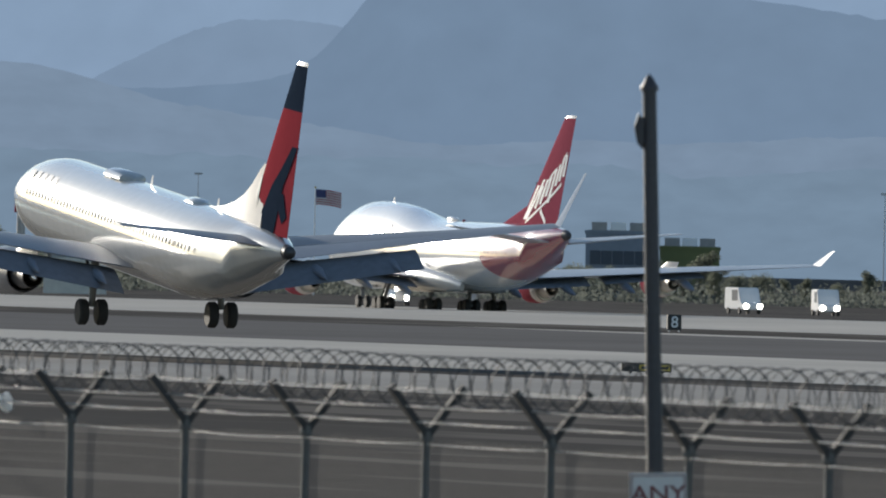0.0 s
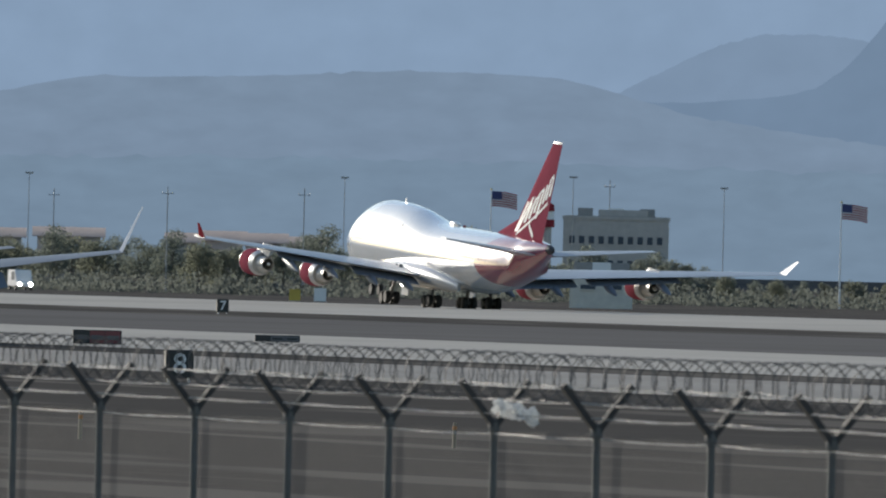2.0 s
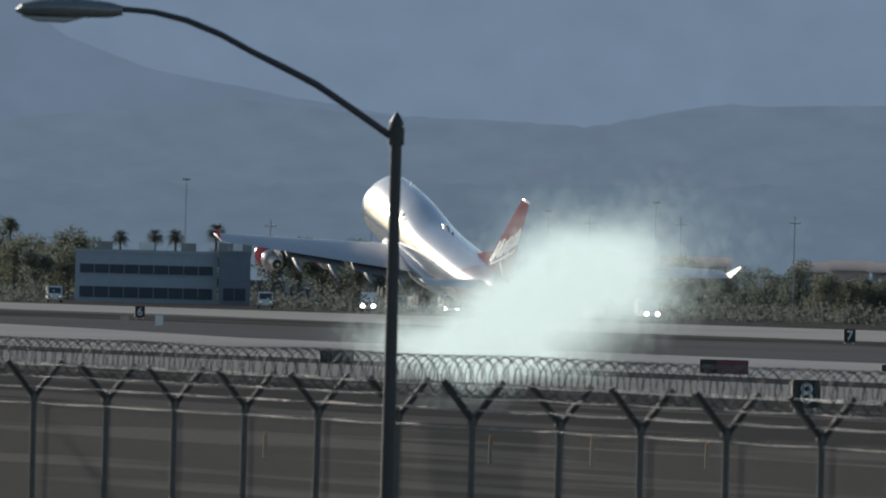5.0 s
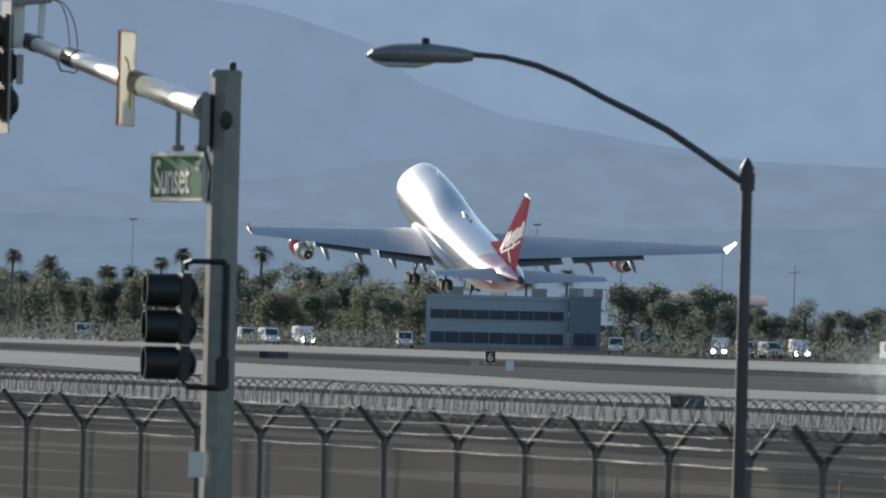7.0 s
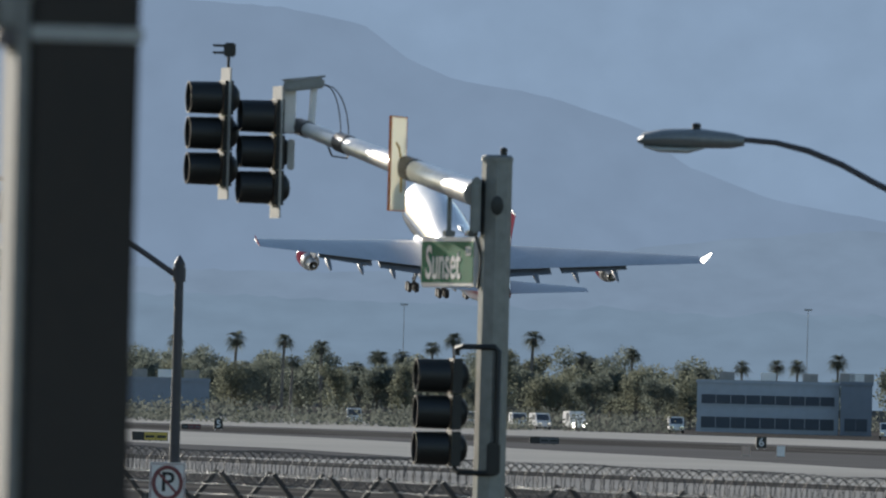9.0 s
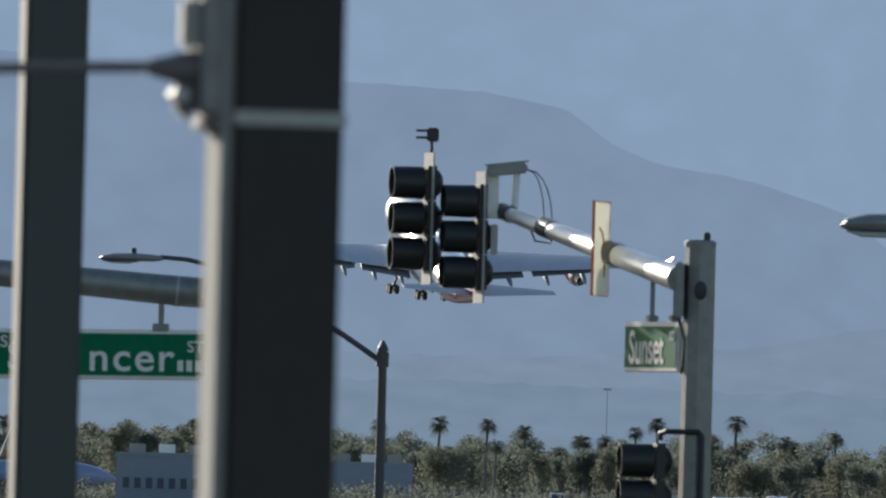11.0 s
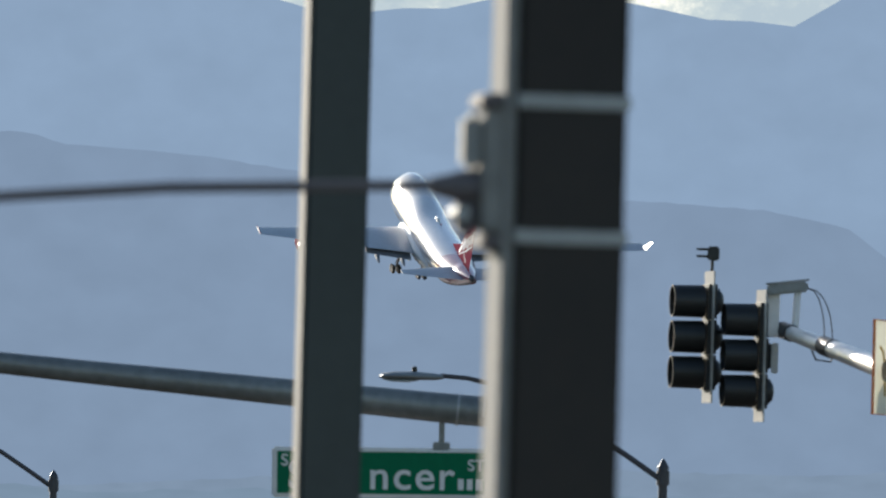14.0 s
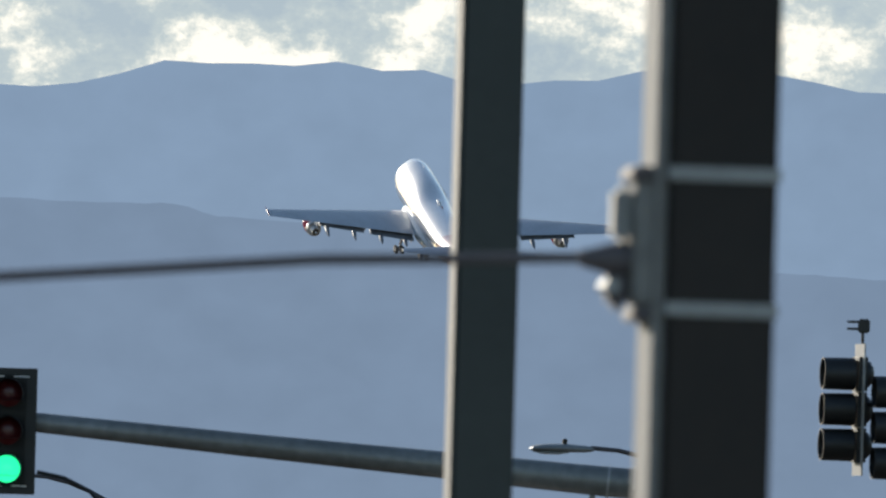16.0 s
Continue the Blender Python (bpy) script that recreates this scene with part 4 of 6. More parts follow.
glow_through = acrylic("milky_sign_sheet", (0.92, 0.9, 0.8))


def signal_corner():
    """The pole at the crossing with its mast arm, signals, signs and camera."""
    s = thing("traffic_signal_pole", "zinc traffic signal pole with mast arm and signals", "traffic light", at=stand(12.033, 175))
    part("pole", tube([(0, 0, 0), (0, 0, 6.45)], [0.165, 0.148], 8), pole_steel, s, "eight-sided zinc pole")
    part("pole_cap", lathe([(0, 0.155), (0.04, 0.155), (0.06, 0.13)], 16, pose(0, 0, 6.44, 90)), pole_steel, s)
    part("photocell", lathe([(0, 0.035), (0.06, 0.035), (0.075, 0.02)], 12, pose(0.06, 0, 6.5, 90)), black_paint, s)
    # No opening is cut: the hole's inner shade is a black disc.
    part("handhole", lathe([(0, 0.062), (0.03, 0.062), (0.035, 0.05)], 18, pose(0.01, -0.155, 6.01) @ Matrix.Diagonal((1, -1, 1.5, 1))), black_paint, s, "black disc for the handhole's dark inside")
    part("flange", bar(-0.24, -0.15, -0.22, 0.22, 5.74, 6.28, 0.02), pole_steel, s)
    a, b = Vector((-0.2, 0.1, 6.12)), Vector((-1.98, 5.7, 6.81))
    part("mast_arm", tube([a, a.lerp(b, 0.5), b], [0.125, 0.1, 0.07], 16), arm_steel, s, "shiny zinc mast arm")
    for k in (0.36, 0.74, 0.98):
        p, d = a.lerp(b, k), (b - a).normalized()
        part("collar", tube([p - d * 0.16, p + d * 0.16], 0.135 - 0.05 * k, 16), dark_metal, s)
    signal_head(s, (-2.25, 5.75, 6.55), -78)
    signal_head(s, (-2.78, 6.2, 6.73), -78)
    part("link", tube([(-2.8, 6.2, 6.78), (-1.98, 5.7, 6.8)], 0.025, 8), black_paint, s)
    part("clamp_plate", bar(-2.15, -2.03, 5.6, 5.8, 6.74, 7.27, 0.01), sign_white, s, "white clamp plate")
    part("clamp_plate", bar(-2.1, -2.03, 5.6, 5.8, 6.38, 6.68, 0.01), strap, s)
    # camera on a short post at the arm's end
    part("camera_post", tube([(-1.87, 5.6, 6.8), (-1.85, 5.6, 7.2)], 0.035, 10), off_white, s)
    cm = part("video_camera", bar(-0.19, 0.22, -0.09, 0.09, -0.05, 0.055, 0.02), lamp_grey, s, "grey camera housing")
    cm.matrix_basis = Matrix.Translation((-1.965, 5.6, 7.225)) @ pose(0, 0, 0, 0, -7, 0)
    part("sun_shield", bar(-0.2, 0.24, -0.1, 0.1, 0.06, 0.075, 0.005), lamp_grey, cm)
    for dx in (0.0, 0.08):
        loop = [(-1.76 + (0.19 + dx) * math.sin(q * 0.26) ** 0.7, 5.6, 7.24 - 0.56 * (q / 6) ** 1.6) for q in range(7)]
        part("cable", tube(loop, 0.006, 6), black_paint, s)
    part("cable", tube([(-1.75, 5.3, 6.75), (-1.65, 5.2, 6.52), (-1.5, 5.1, 6.5), (-1.42, 5.0, 6.68)], 0.01, 6), black_paint, s)
    # detector on top of the far head
    part("detector_stem", tube([(-2.72, 6.2, 7.3), (-2.72, 6.2, 7.62)], 0.016, 8), black_paint, s)
    det = part("detector", bar(-0.06, 0.06, -0.07, 0.07, 0, 0.14, 0.015), black_paint, s)
    det.matrix_basis = pose(-2.71, 6.2, 7.5)
    for z in (0.04, 0.11):
        part("fin", bar(-0.17, -0.05, -0.03, 0.03, z - 0.012, z + 0.012, 0.004), black_paint, det)
    # turn plate, seen nearly edge on
    tp = part("turn_sign", bar(-0.38, 0.38, -0.012, 0.012, -0.46, 0.46, 0.01), glow_through, s, "white turn sign with orange rim")
    tp.matrix_basis = Matrix.Translation((-0.98, 2.2, 6.42)) @ pose(0, 0, 0, 0, 0, 79)
    rim = bmesh.new()
    for q in ((-0.385, 0.385, 0.458, 0.466), (-0.385, 0.385, -0.466, -0.458), (-0.386, -0.378, -0.465, 0.465), (0.378, 0.386, -0.465, 0.465)):
        box(rim, q[0], q[1], -0.014, 0.014, q[2], q[3])
    part("rim", rim, mat("orange_rim", (0.75, 0.2, 0.06), 0.4, vary=0.1), tp)
    part("arrow", tube([(0.12, -0.018, -0.28), (0.1, -0.018, 0.02), (-0.02, -0.018, 0.16), (-0.16, -0.018, 0.2)], 0.012, 8), yellow_line, tp)
    # street name panel under the arm
    nm = part("name_sign", bar(-0.9, 0.9, -0.05, 0.05, -0.245, 0.245, 0.015), sign_white, s, "green and white street name sign")
    nm.matrix_basis = Matrix.Translation((-0.41, 0.95, 5.46)) @ pose(0, 0, 0, 0, 0, -73)
    part("green_face", bar(-0.86, 0.86, -0.056, -0.048, -0.2, 0.2), sign_green, nm)
    words("Sunset", 0.46, sign_white, nm, Matrix.Translation((-0.12, -0.06, -0.02)) @ FACE, stretch=0.95)
    words("RD", 0.13, sign_white, nm, Matrix.Translation((0.72, -0.06, 0.1)) @ FACE)
    for dx in (-0.15, 0.62):
        part("hanger", tube([(dx, 0, 0.24), (dx, 0, 0.66)], 0.025, 8), pole_steel, nm)
        part("hanger_clip", bar(dx - 0.06, dx + 0.06, -0.05, 0.05, 0.25, 0.31, 0.01), pole_steel, nm)
    part("sign_cable", tube([(-0.2, 0, 5.75), (-0.13, -0.05, 5.5), (-0.16, -0.02, 5.2)], 0.012, 6), black_paint, s)
    # low head on the pole, with its pipe bracket
    signal_head(s, (-0.4, -0.05, 4.0), -80, 0.352, plate=False)
    part("pipe_bracket", tube([(-0.34, 0, 4.55), (-0.34, 0, 4.62), (-0.28, -0.1, 4.64), (0.03, -0.17, 4.64), (0.06, -0.18, 4.6), (0.06, -0.18, 3.55)], 0.028, 10), signal_black, s)
    part("pipe_bracket", tube([(-0.34, 0, 3.46), (-0.3, -0.1, 3.42), (0.05, -0.18, 3.42)], 0.028, 10), signal_black, s)
    part("junction_box", bar(-0.03, 0.1, -0.26, -0.16, 3.4, 3.72, 0.02), signal_black, s)
    part("button_plate", bar(-0.27, -0.115, -0.185, -0.165, 2.55, 2.8, 0.005), sign_white, s, "small white plate")
    return s


signal_corner()


def spencer_arm():
    s = thing("mast_arm_signal", "zinc mast arm with street sign and green signal", "traffic light", at=stand(10.72, 172))
    part("pole", tube([(0, 0, 0), (0, 0, 6.1)], [0.13, 0.115], 12), pole_steel, s)
    part("mast_arm", tube([(0, 0, 5.79), (-1.0, 0, 5.845), (-4.5, 0, 6.105), (-7.6, 0, 6.35)], [0.15, 0.145, 0.112, 0.085], 18), pole_steel, s, "dull zinc mast arm")
    for x in (-1.02, -0.78):
        part("clamp_band", tube([(x - 0.012, 0, 5.845), (x + 0.012, 0, 5.843)], 0.152, 16), strap, s)
    part("hanger", tube([(-1.17, 0, 5.8), (-1.17, 0, 5.44)], 0.028, 10), pole_steel, s)
    part("hanger_bracket", bar(-1.25, -1.09, -0.05, 0.05, 5.44, 5.53, 0.01), pole_steel, s)
    nm = part("name_sign", bar(-1.22, 1.22, -0.06, 0.06, -0.24, 0.24, 0.02), sign_white, s, "green street name sign with white edge")
    nm.matrix_basis = Matrix.Translation((-1.555, 0, 5.225)) @ pose(0, 0, 0, 0, -0.9, 0)
    part("green_face", bar(-1.17, 1.17, -0.066, -0.058, -0.2, 0.2), sign_green, nm)
    words("S", 0.16, sign_white, nm, Matrix.Translation((-1.1, -0.07, 0.11)) @ FACE)
    words("Spe", 0.39, sign_white, nm, Matrix.Translation((-0.79, -0.07, -0.035)) @ FACE, stretch=1.0)
    for letter, x in (("n", -0.2), ("c", 0.02), ("e", 0.235), ("r", 0.435)):
        words(letter, 0.39, sign_white, nm, Matrix.Translation((x, -0.07, -0.035)) @ FACE, stretch=1.06)
    words("ST", 0.15, sign_white, nm, Matrix.Translation((0.72, -0.07, 0.075)) @ FACE)
    for k in range(4):
        part("block_mark", bar(0.55 + k * 0.085, 0.605 + k * 0.085, -0.07, -0.064, -0.155, -0.05), sign_white, nm, "white bar")
    hd = part("signal_head", bmesh_signal_body(0.36), signal_black, s, "black signal head showing green")
    hd.matrix_basis = pose(-6.74, -0.2, 6.17)
    part("backplate", bar(-0.27, 0.27, 0.0, 0.02, -0.6, 0.6, 0.005), signal_black, hd)
    for z in (0.52, -0.52):
        for x in (-0.12, 0.12):
            part("reflective_strip", bar(x - 0.07, x + 0.07, -0.004, 0.0, z - 0.006, z + 0.006), sign_white, hd)
    red_glass = mat("red_lens_unlit", (0.10, 0.01, 0.012), 0.3)
    green_lit = mat("green_lens_lit", (0.05, 0.5, 0.25), 0.3, glow=(0.02, 0.85, 0.32, 1.6))
    for k, m in ((1, red_glass), (0, red_glass), (-1, green_lit)):
        lens = part("lens", lathe([(-0.02, 0.13), (-0.05, 0.09), (-0.06, 0.02)], 24, pose(0, 0, k * 0.36)), m, hd, "lit green lens" if k < 0 else "unlit red lens")
        vis = rings(bmesh.new(), [[(r * math.cos(a), y, k * 0.36 + r * math.sin(a)) for a in [math.pi * (-0.15 + 1.3 * i / 20) for i in range(21)]] for y, r in ((-0.01, 0.145), (-0.25, 0.14))], cap=False)
        part("visor", vis, signal_black, hd)
    part("cable", tube([(-6.46, 0, 5.79), (-6.2, 0, 5.74), (-5.95, 0, 5.62), (-5.8, 0, 5.45), (-5.72, 0, 5.2)], 0.02, 8), black_paint, s)
    return s


spencer_arm()
column_paint = mat("dark_column_paint", (0.037, 0.029, 0.0235), 0.8, vary=0.3, scale=5)
column_green = mat("dark_green_column_paint", (0.05, 0.056, 0.05), 0.6, vary=0.2, scale=5)


pale_column_grey = mat("pale_column_grey", (0.32, 0.305, 0.28), 0.7, vary=0.2, scale=5, spec=0.1)
rod_paint = mat("weathered_rod", (0.13, 0.11, 0.11), 0.6, vary=0.2)


def near_column():
    c = thing("utility_column", "dark square utility column with steel straps", "pole", at=pose(9.298, 49.25, 0))
    part("shaft", bar(-0.15, 0.15, -0.15, 0.15, 0, 9.5, 0.012), column_paint, c)
    # Pale strip added so that the column's left side looks sunlit.
    part("lit_side_strip", bar(-0.188, -0.152, -0.13, 0.12, 0, 9.4, 0.015), pale_column_grey, c, "pale strip for the column's sunlit left side")
    for z in (5.09, 5.465):
        part("strap", bar(-0.158, 0.158, -0.158, 0.158, z - 0.02, z + 0.02, 0.004), strap, c, "bright steel strap")
    br = part("bracket", bar(-0.235, -0.15, -0.09, 0.09, 5.1, 5.445, 0.012), pale_column_grey, c, "grey bracket plate")
    part("cover", bar(-0.288, -0.232, -0.05, 0.05, 5.27, 5.43, 0.02), strap, br, "pale rounded cover")
    for z, w in ((5.462, 0.25), (5.075, 0.235)):
        part("clamp", bar(-w, -0.14, -0.1, 0.1, z - 0.022, z + 0.022, 0.01), rod_paint, br, "dull clamp")
    part("socket", lathe([(0, 0.05), (0.05, 0.046), (0.09, 0.034), (0.14, 0.022)], 16, pose(-0.235, 0, 5.225, 0, 0, 90)), rod_paint, br)
    part("turnbuckle", bar(-0.3, -0.235, -0.04, 0.04, 5.085, 5.2, 0.02), rod_paint, br, "hanging dull fitting")
    part("pin", tube([(-0.29, -0.06, 5.15), (-0.29, 0.06, 5.15)], 0.022, 10), strap, br)
    part("span_rod", tube([(-0.33, 0, 5.228), (-1.1, 0.1, 5.2), (-2.0, 0.25, 5.125), (-3.4, 0.45, 4.945), (-5.5, 0.8, 4.605)], [0.016, 0.016, 0.015, 0.015, 0.015], 10), rod_paint, c, "dark span cable")
    part("foundation", bar(-0.32, 0.32, -0.32, 0.32, 0, 0.15, 0.02), concrete, c)
    return c


near_column()
col = thing("utility_column", "dark green square steel column", "pole", at=pose(13.857, 78.85, 0))
part("shaft", bar(-0.14, 0.14, -0.1, 0.1, 0, 11, 0.02), column_green, col)
part("foundation", bar(-0.3, 0.3, -0.3, 0.3, 0, 0.15, 0.02), concrete, col)
# ---- airfield signs ----
yellow_paint = mat("yellow_paint", (0.5, 0.36, 0.06), 0.5, vary=0.15, scale=3)


def distance_sign(digit, x, y, w=1.15, h=1.2):
    d = thing("runway_distance_sign", "black box sign with a white number", "sign", "runway distance signs", at=pose(x, y, lie(x, y)))
    part("cabinet", bar(-w / 2, w / 2, -0.15, 0.15, 0.18, 0.18 + h, 0.02), sign_black, d)
    for sx in (-1, 1):
        part("leg", bar(sx * w * 0.36 - 0.04, sx * w * 0.36 + 0.04, -0.05, 0.05, 0, 0.2), off_white, d)
    words(digit, h * 1.05, off_white, d, Matrix.Translation((0, -0.158, 0.18 + h * 0.5)) @ FACE, "number")
    part("top_lamp", bar(-w * 0.45, w * 0.45, -0.1, 0.1, 0.18 + h, 0.22 + h, 0.01), dark_metal, d)
    return d


for digit, az in (("8", 18.241), ("7", 15.142), ("6", 12.892), ("5", 11.171)):
    distance_sign(digit, 414, 414 / math.tan(radians(az)), 1.06, 1.1)
near8 = distance_sign("8", 639 * math.sin(radians(15.008)), 639 * math.cos(radians(15.008)), 1.02, 0.95)


def guidance_sign(az, d, w, h, label, face, marks, foot=0.15):
    p = around(az, d)
    g = thing("taxiway_sign", label, "sign", "taxiway signs", at=pose(p.x, p.y, lie(p.x, p.y), 0, 0, -az + 6))
    part("cabinet", bar(-w / 2, w / 2, -0.12, 0.12, foot, foot + h, 0.02), sign_black, g)
    n = 3 if w > 1.5 else 1
    for k in range(n):
        x0, x1 = -w / 2 + 0.05 + (w - 0.1) * k / n, -w / 2 + 0.05 + (w - 0.1) * (k + 1) / n
        panel = part("panel", bar(x0 + 0.015, x1 - 0.015, -0.135, -0.118, foot + 0.05, foot + h - 0.05), sign_black if (k == 0 and n > 1) else face, g)
        part("mark", bar(x0 + 0.1, x1 - 0.1, -0.145, -0.132, foot + h * 0.32, foot + h * 0.62), marks, panel, "bar in place of writing")
        part("leg", bar((x0 + x1) / 2 - 0.05, (x0 + x1) / 2 + 0.05, -0.04, 0.04, 0, foot + 0.02), dark_metal, g)
    return g


dark_red = mat("dull_red_panel", (0.16, 0.03, 0.035), 0.45, vary=0.15, scale=3)
grey_panel = mat("grey_panel", (0.1, 0.1, 0.11), 0.5, vary=0.15, scale=3)
guidance_sign(14.747, 925, 2.5, 0.72, "dark red box sign beside the runway", dark_red, grey_panel, 0.05)
guidance_sign(15.318, 1000, 2.5, 0.38, "low black box sign beside the runway", grey_panel, sign_black, 0.08)
guidance_sign(13.52, 940, 1.78, 0.62, "grey box sign seen from behind", grey_panel, grey_panel, 0.06)
guidance_sign(12.205, 1840, 3.0, 0.7, "dark box sign at the runway edge", grey_panel, sign_black, 0.1)
guidance_sign(11.085, 2130, 2.3, 0.6, "dull red box sign beside the far runway", dark_red, grey_panel, 0.1)
guidance_sign(18.157, 757, 2.1, 0.37, "black and yellow box sign in the grass", yellow_paint, sign_black, 0.1)
guidance_sign(10.955, 1560, 3.1, 0.75, "yellow and black box sign at the runway edge", yellow_paint, sign_black, 0.1)


def cabinet_box(az, d, w, h, material, label):
    p = around(az, d)
    b = thing("utility_box", label, "box", "utility boxes on the airfield", at=pose(p.x, p.y, lie(p.x, p.y), 0, 0, -az))
    part("body", bar(-w / 2, w / 2, -w / 2, w / 2, 0.04, h, 0.03), material, b)
    part("lid", bar(-w / 2 - 0.03, w / 2 + 0.03, -w / 2 - 0.03, w / 2 + 0.03, h, h + 0.06, 0.02), material, b)
    part("plinth", bar(-w / 2 - 0.05, w / 2 + 0.05, -w / 2 - 0.05, w / 2 + 0.05, 0, 0.05), concrete, b)


cabinet_box(12.845, 1610, 0.76, 0.8, mat("buff_box", (0.55, 0.4, 0.33), 0.6), "buff metal utility box")
cabinet_box(12.955, 1610, 0.72, 0.9, off_white, "white metal utility box")
cabinet_box(15.37, 2080, 1.3, 1.3, yellow_paint, "yellow utility box beyond the runway")
cabinet_box(15.45, 2080, 1.4, 1.5, off_white, "cream utility box beyond the runway")
cabinet_box(11.245, 2780, 1.7, 1.2, yellow_paint, "yellow utility box beyond the far runway")
cabinet_box(11.4, 2780, 0.5, 1.6, off_white, "slim white utility box beyond the far runway")


def marker_stake(az, d, h):
    p = around(az, d)
    m = thing("marker_stake", "weathered tan marker stake in the bare ground", "stake", "stakes inside the fence", at=pose(p.x, p.y, lie(p.x, p.y), 0, 0, -az))
    part("stake", tube([(0, 0, 0), (0, 0, h * 0.6), (0.01, 0, h)], [0.05, 0.045, 0.04], 8), stake_tan, m)
    part("band", tube([(0.006, 0, h * 0.72), (0.01, 0, h * 0.86)], 0.055, 8), stake_orange, m, "faded orange band")


stake_tan = mat("weathered_tan_plastic", (0.3, 0.24, 0.17), 0.8, vary=0.2)
stake_orange = mat("faded_orange_band", (0.42, 0.19, 0.07), 0.8, vary=0.2)
for a, h in ((14.014, 0.66), (14.336, 0.66), (14.7, 0.66), (15.886, 0.6), (13.3, 0.6)):
    marker_stake(a, 425, h)
mk = thing("marker_post", "white plastic marker post by the fence", "post", at=stand(14.37, 158))
part("post", bar(-0.066, 0.066, -0.04, 0.04, 0, 2.2, 0.015), sign_white, mk)
part("cap", bar(-0.06, 0.06, -0.035, 0.035, 2.2, 2.24, 0.015), sign_white, mk)


def plastic_bag():
    bm = bmesh.new()
    n = 22
    rng = [[None] * (n + 1) for _ in range(n + 1)]
    for side in (0, 1):
        g = []
        for i in range(n + 1):
            row = []
            for j in range(n + 1):
                u, v = i / n - 0.5, j / n - 0.5
                edge = max(0, 1 - (2 * abs(u)) ** 4) * max(0, 1 - (2 * abs(v)) ** 4)
                puff = (0.05 + 0.05 * noise.noise((u * 6, v * 6, 3 + side))) * edge * (1 if side else -1)
                row.append(bm.verts.new((u * 0.36 + 0.03 * noise.noise((u * 4, v * 4, 1)), puff + 0.02 * noise.noise((u * 9, v * 9, 8)), v * 0.12 - u * 0.1 + 0.045 * noise.noise((u * 7, v * 5, 5)))))
            g.append(row)
        for i in range(n):
            for j in range(n):
                bm.faces.new((g[i][j], g[i + 1][j], g[i + 1][j + 1], g[i][j + 1]))
    m = acrylic("thin_white_plastic", (0.85, 0.85, 0.84), 0.3)
    b = part("plastic_bag", bm, m)
    p = around(16.08, 143.2)
    b.matrix_basis = pose(p.x, p.y, 3.02, 0, 0, -16)
    tagged(b, "torn white plastic bag caught on the fence wires", "bag")


plastic_bag()

# ---- trees ----
bark = mat("bark", (0.15, 0.13, 0.115), 0.9, vary=0.3, scale=3)
leaf_a = acrylic("leaves_dusty", (0.175, 0.195, 0.165), 1.0)
shrub_leaf = acrylic("shrub_leaves", (0.12, 0.13, 0.115), 1.0)
leaf_b = acrylic("leaves_olive", (0.18, 0.19, 0.145), 1.0)
palm_leaf = acrylic("palm_leaves", (0.12, 0.135, 0.115), 1.0)


def leaf_cloud(rng, lobes, count, size):
    """Many small leaf tufts spread over uneven lobes."""
    verts, faces = [], []
    for _ in range(count):
        c, r = rng.choice(lobes)
        d = Vector((rng.gauss(0, 1), rng.gauss(0, 1), rng.gauss(0, 1))).normalized()
        p = Vector(c) + Vector((d.x * r[0], d.y * r[1], d.z * r[2])) * rng.uniform(0.55, 1.08)
        a = Vector((rng.gauss(0, 1), rng.gauss(0, 1), rng.gauss(0, 1))).normalized()
        b = a.cross(d if abs(a.dot(d)) < 0.95 else Vector((0, 0, 1))).normalized()
        s = size * rng.uniform(0.5, 1.3)
        n = len(verts)
        verts.extend([p - a * s, p + b * s * 0.6, p + a * s, p - b * s * 0.6])
        faces.append((n, n + 1, n + 2, n + 3))
    me = bpy.data.meshes.new("crown")
    me.from_pydata([tuple(v) for v in verts], [], faces)
    return me


def broad_tree(seed, h, w, leaves):
    rng = random.Random(seed)
    t = thing("tree", "dusty green broadleaf tree behind the airfield", "tree", "trees beyond the runways")
    part("trunk", tube([(0, 0, 0), (rng.uniform(-0.2, 0.2), 0, h * 0.3), (rng.uniform(-0.4, 0.4), 0, h * 0.6)], [0.28, 0.2, 0.1], 8), bark, t)
    lobes = []
    for k in range(9):
        a = rng.uniform(0, 6.28)
        r = rng.uniform(0, w * 0.32)
        z = rng.uniform(0.3, 0.86) * h
        c = (r * math.cos(a), r * math.sin(a), z)
        s = rng.uniform(0.16, 0.27) * w * (1.25 - 0.5 * z / h)
        lobes.append((c, (s * 1.2, s * 1.2, s)))
        part("limb", tube([(0, 0, h * rng.uniform(0.2, 0.4)), (c[0] * 0.6, c[1] * 0.6, z * 0.8), c], [0.12, 0.07, 0.03], 6), bark, t)
    me = leaf_cloud(rng, lobes, 3600, 0.19)
    me.materials.append(leaves)
    cr = new("crown", me)
    cr.parent = t
    return t


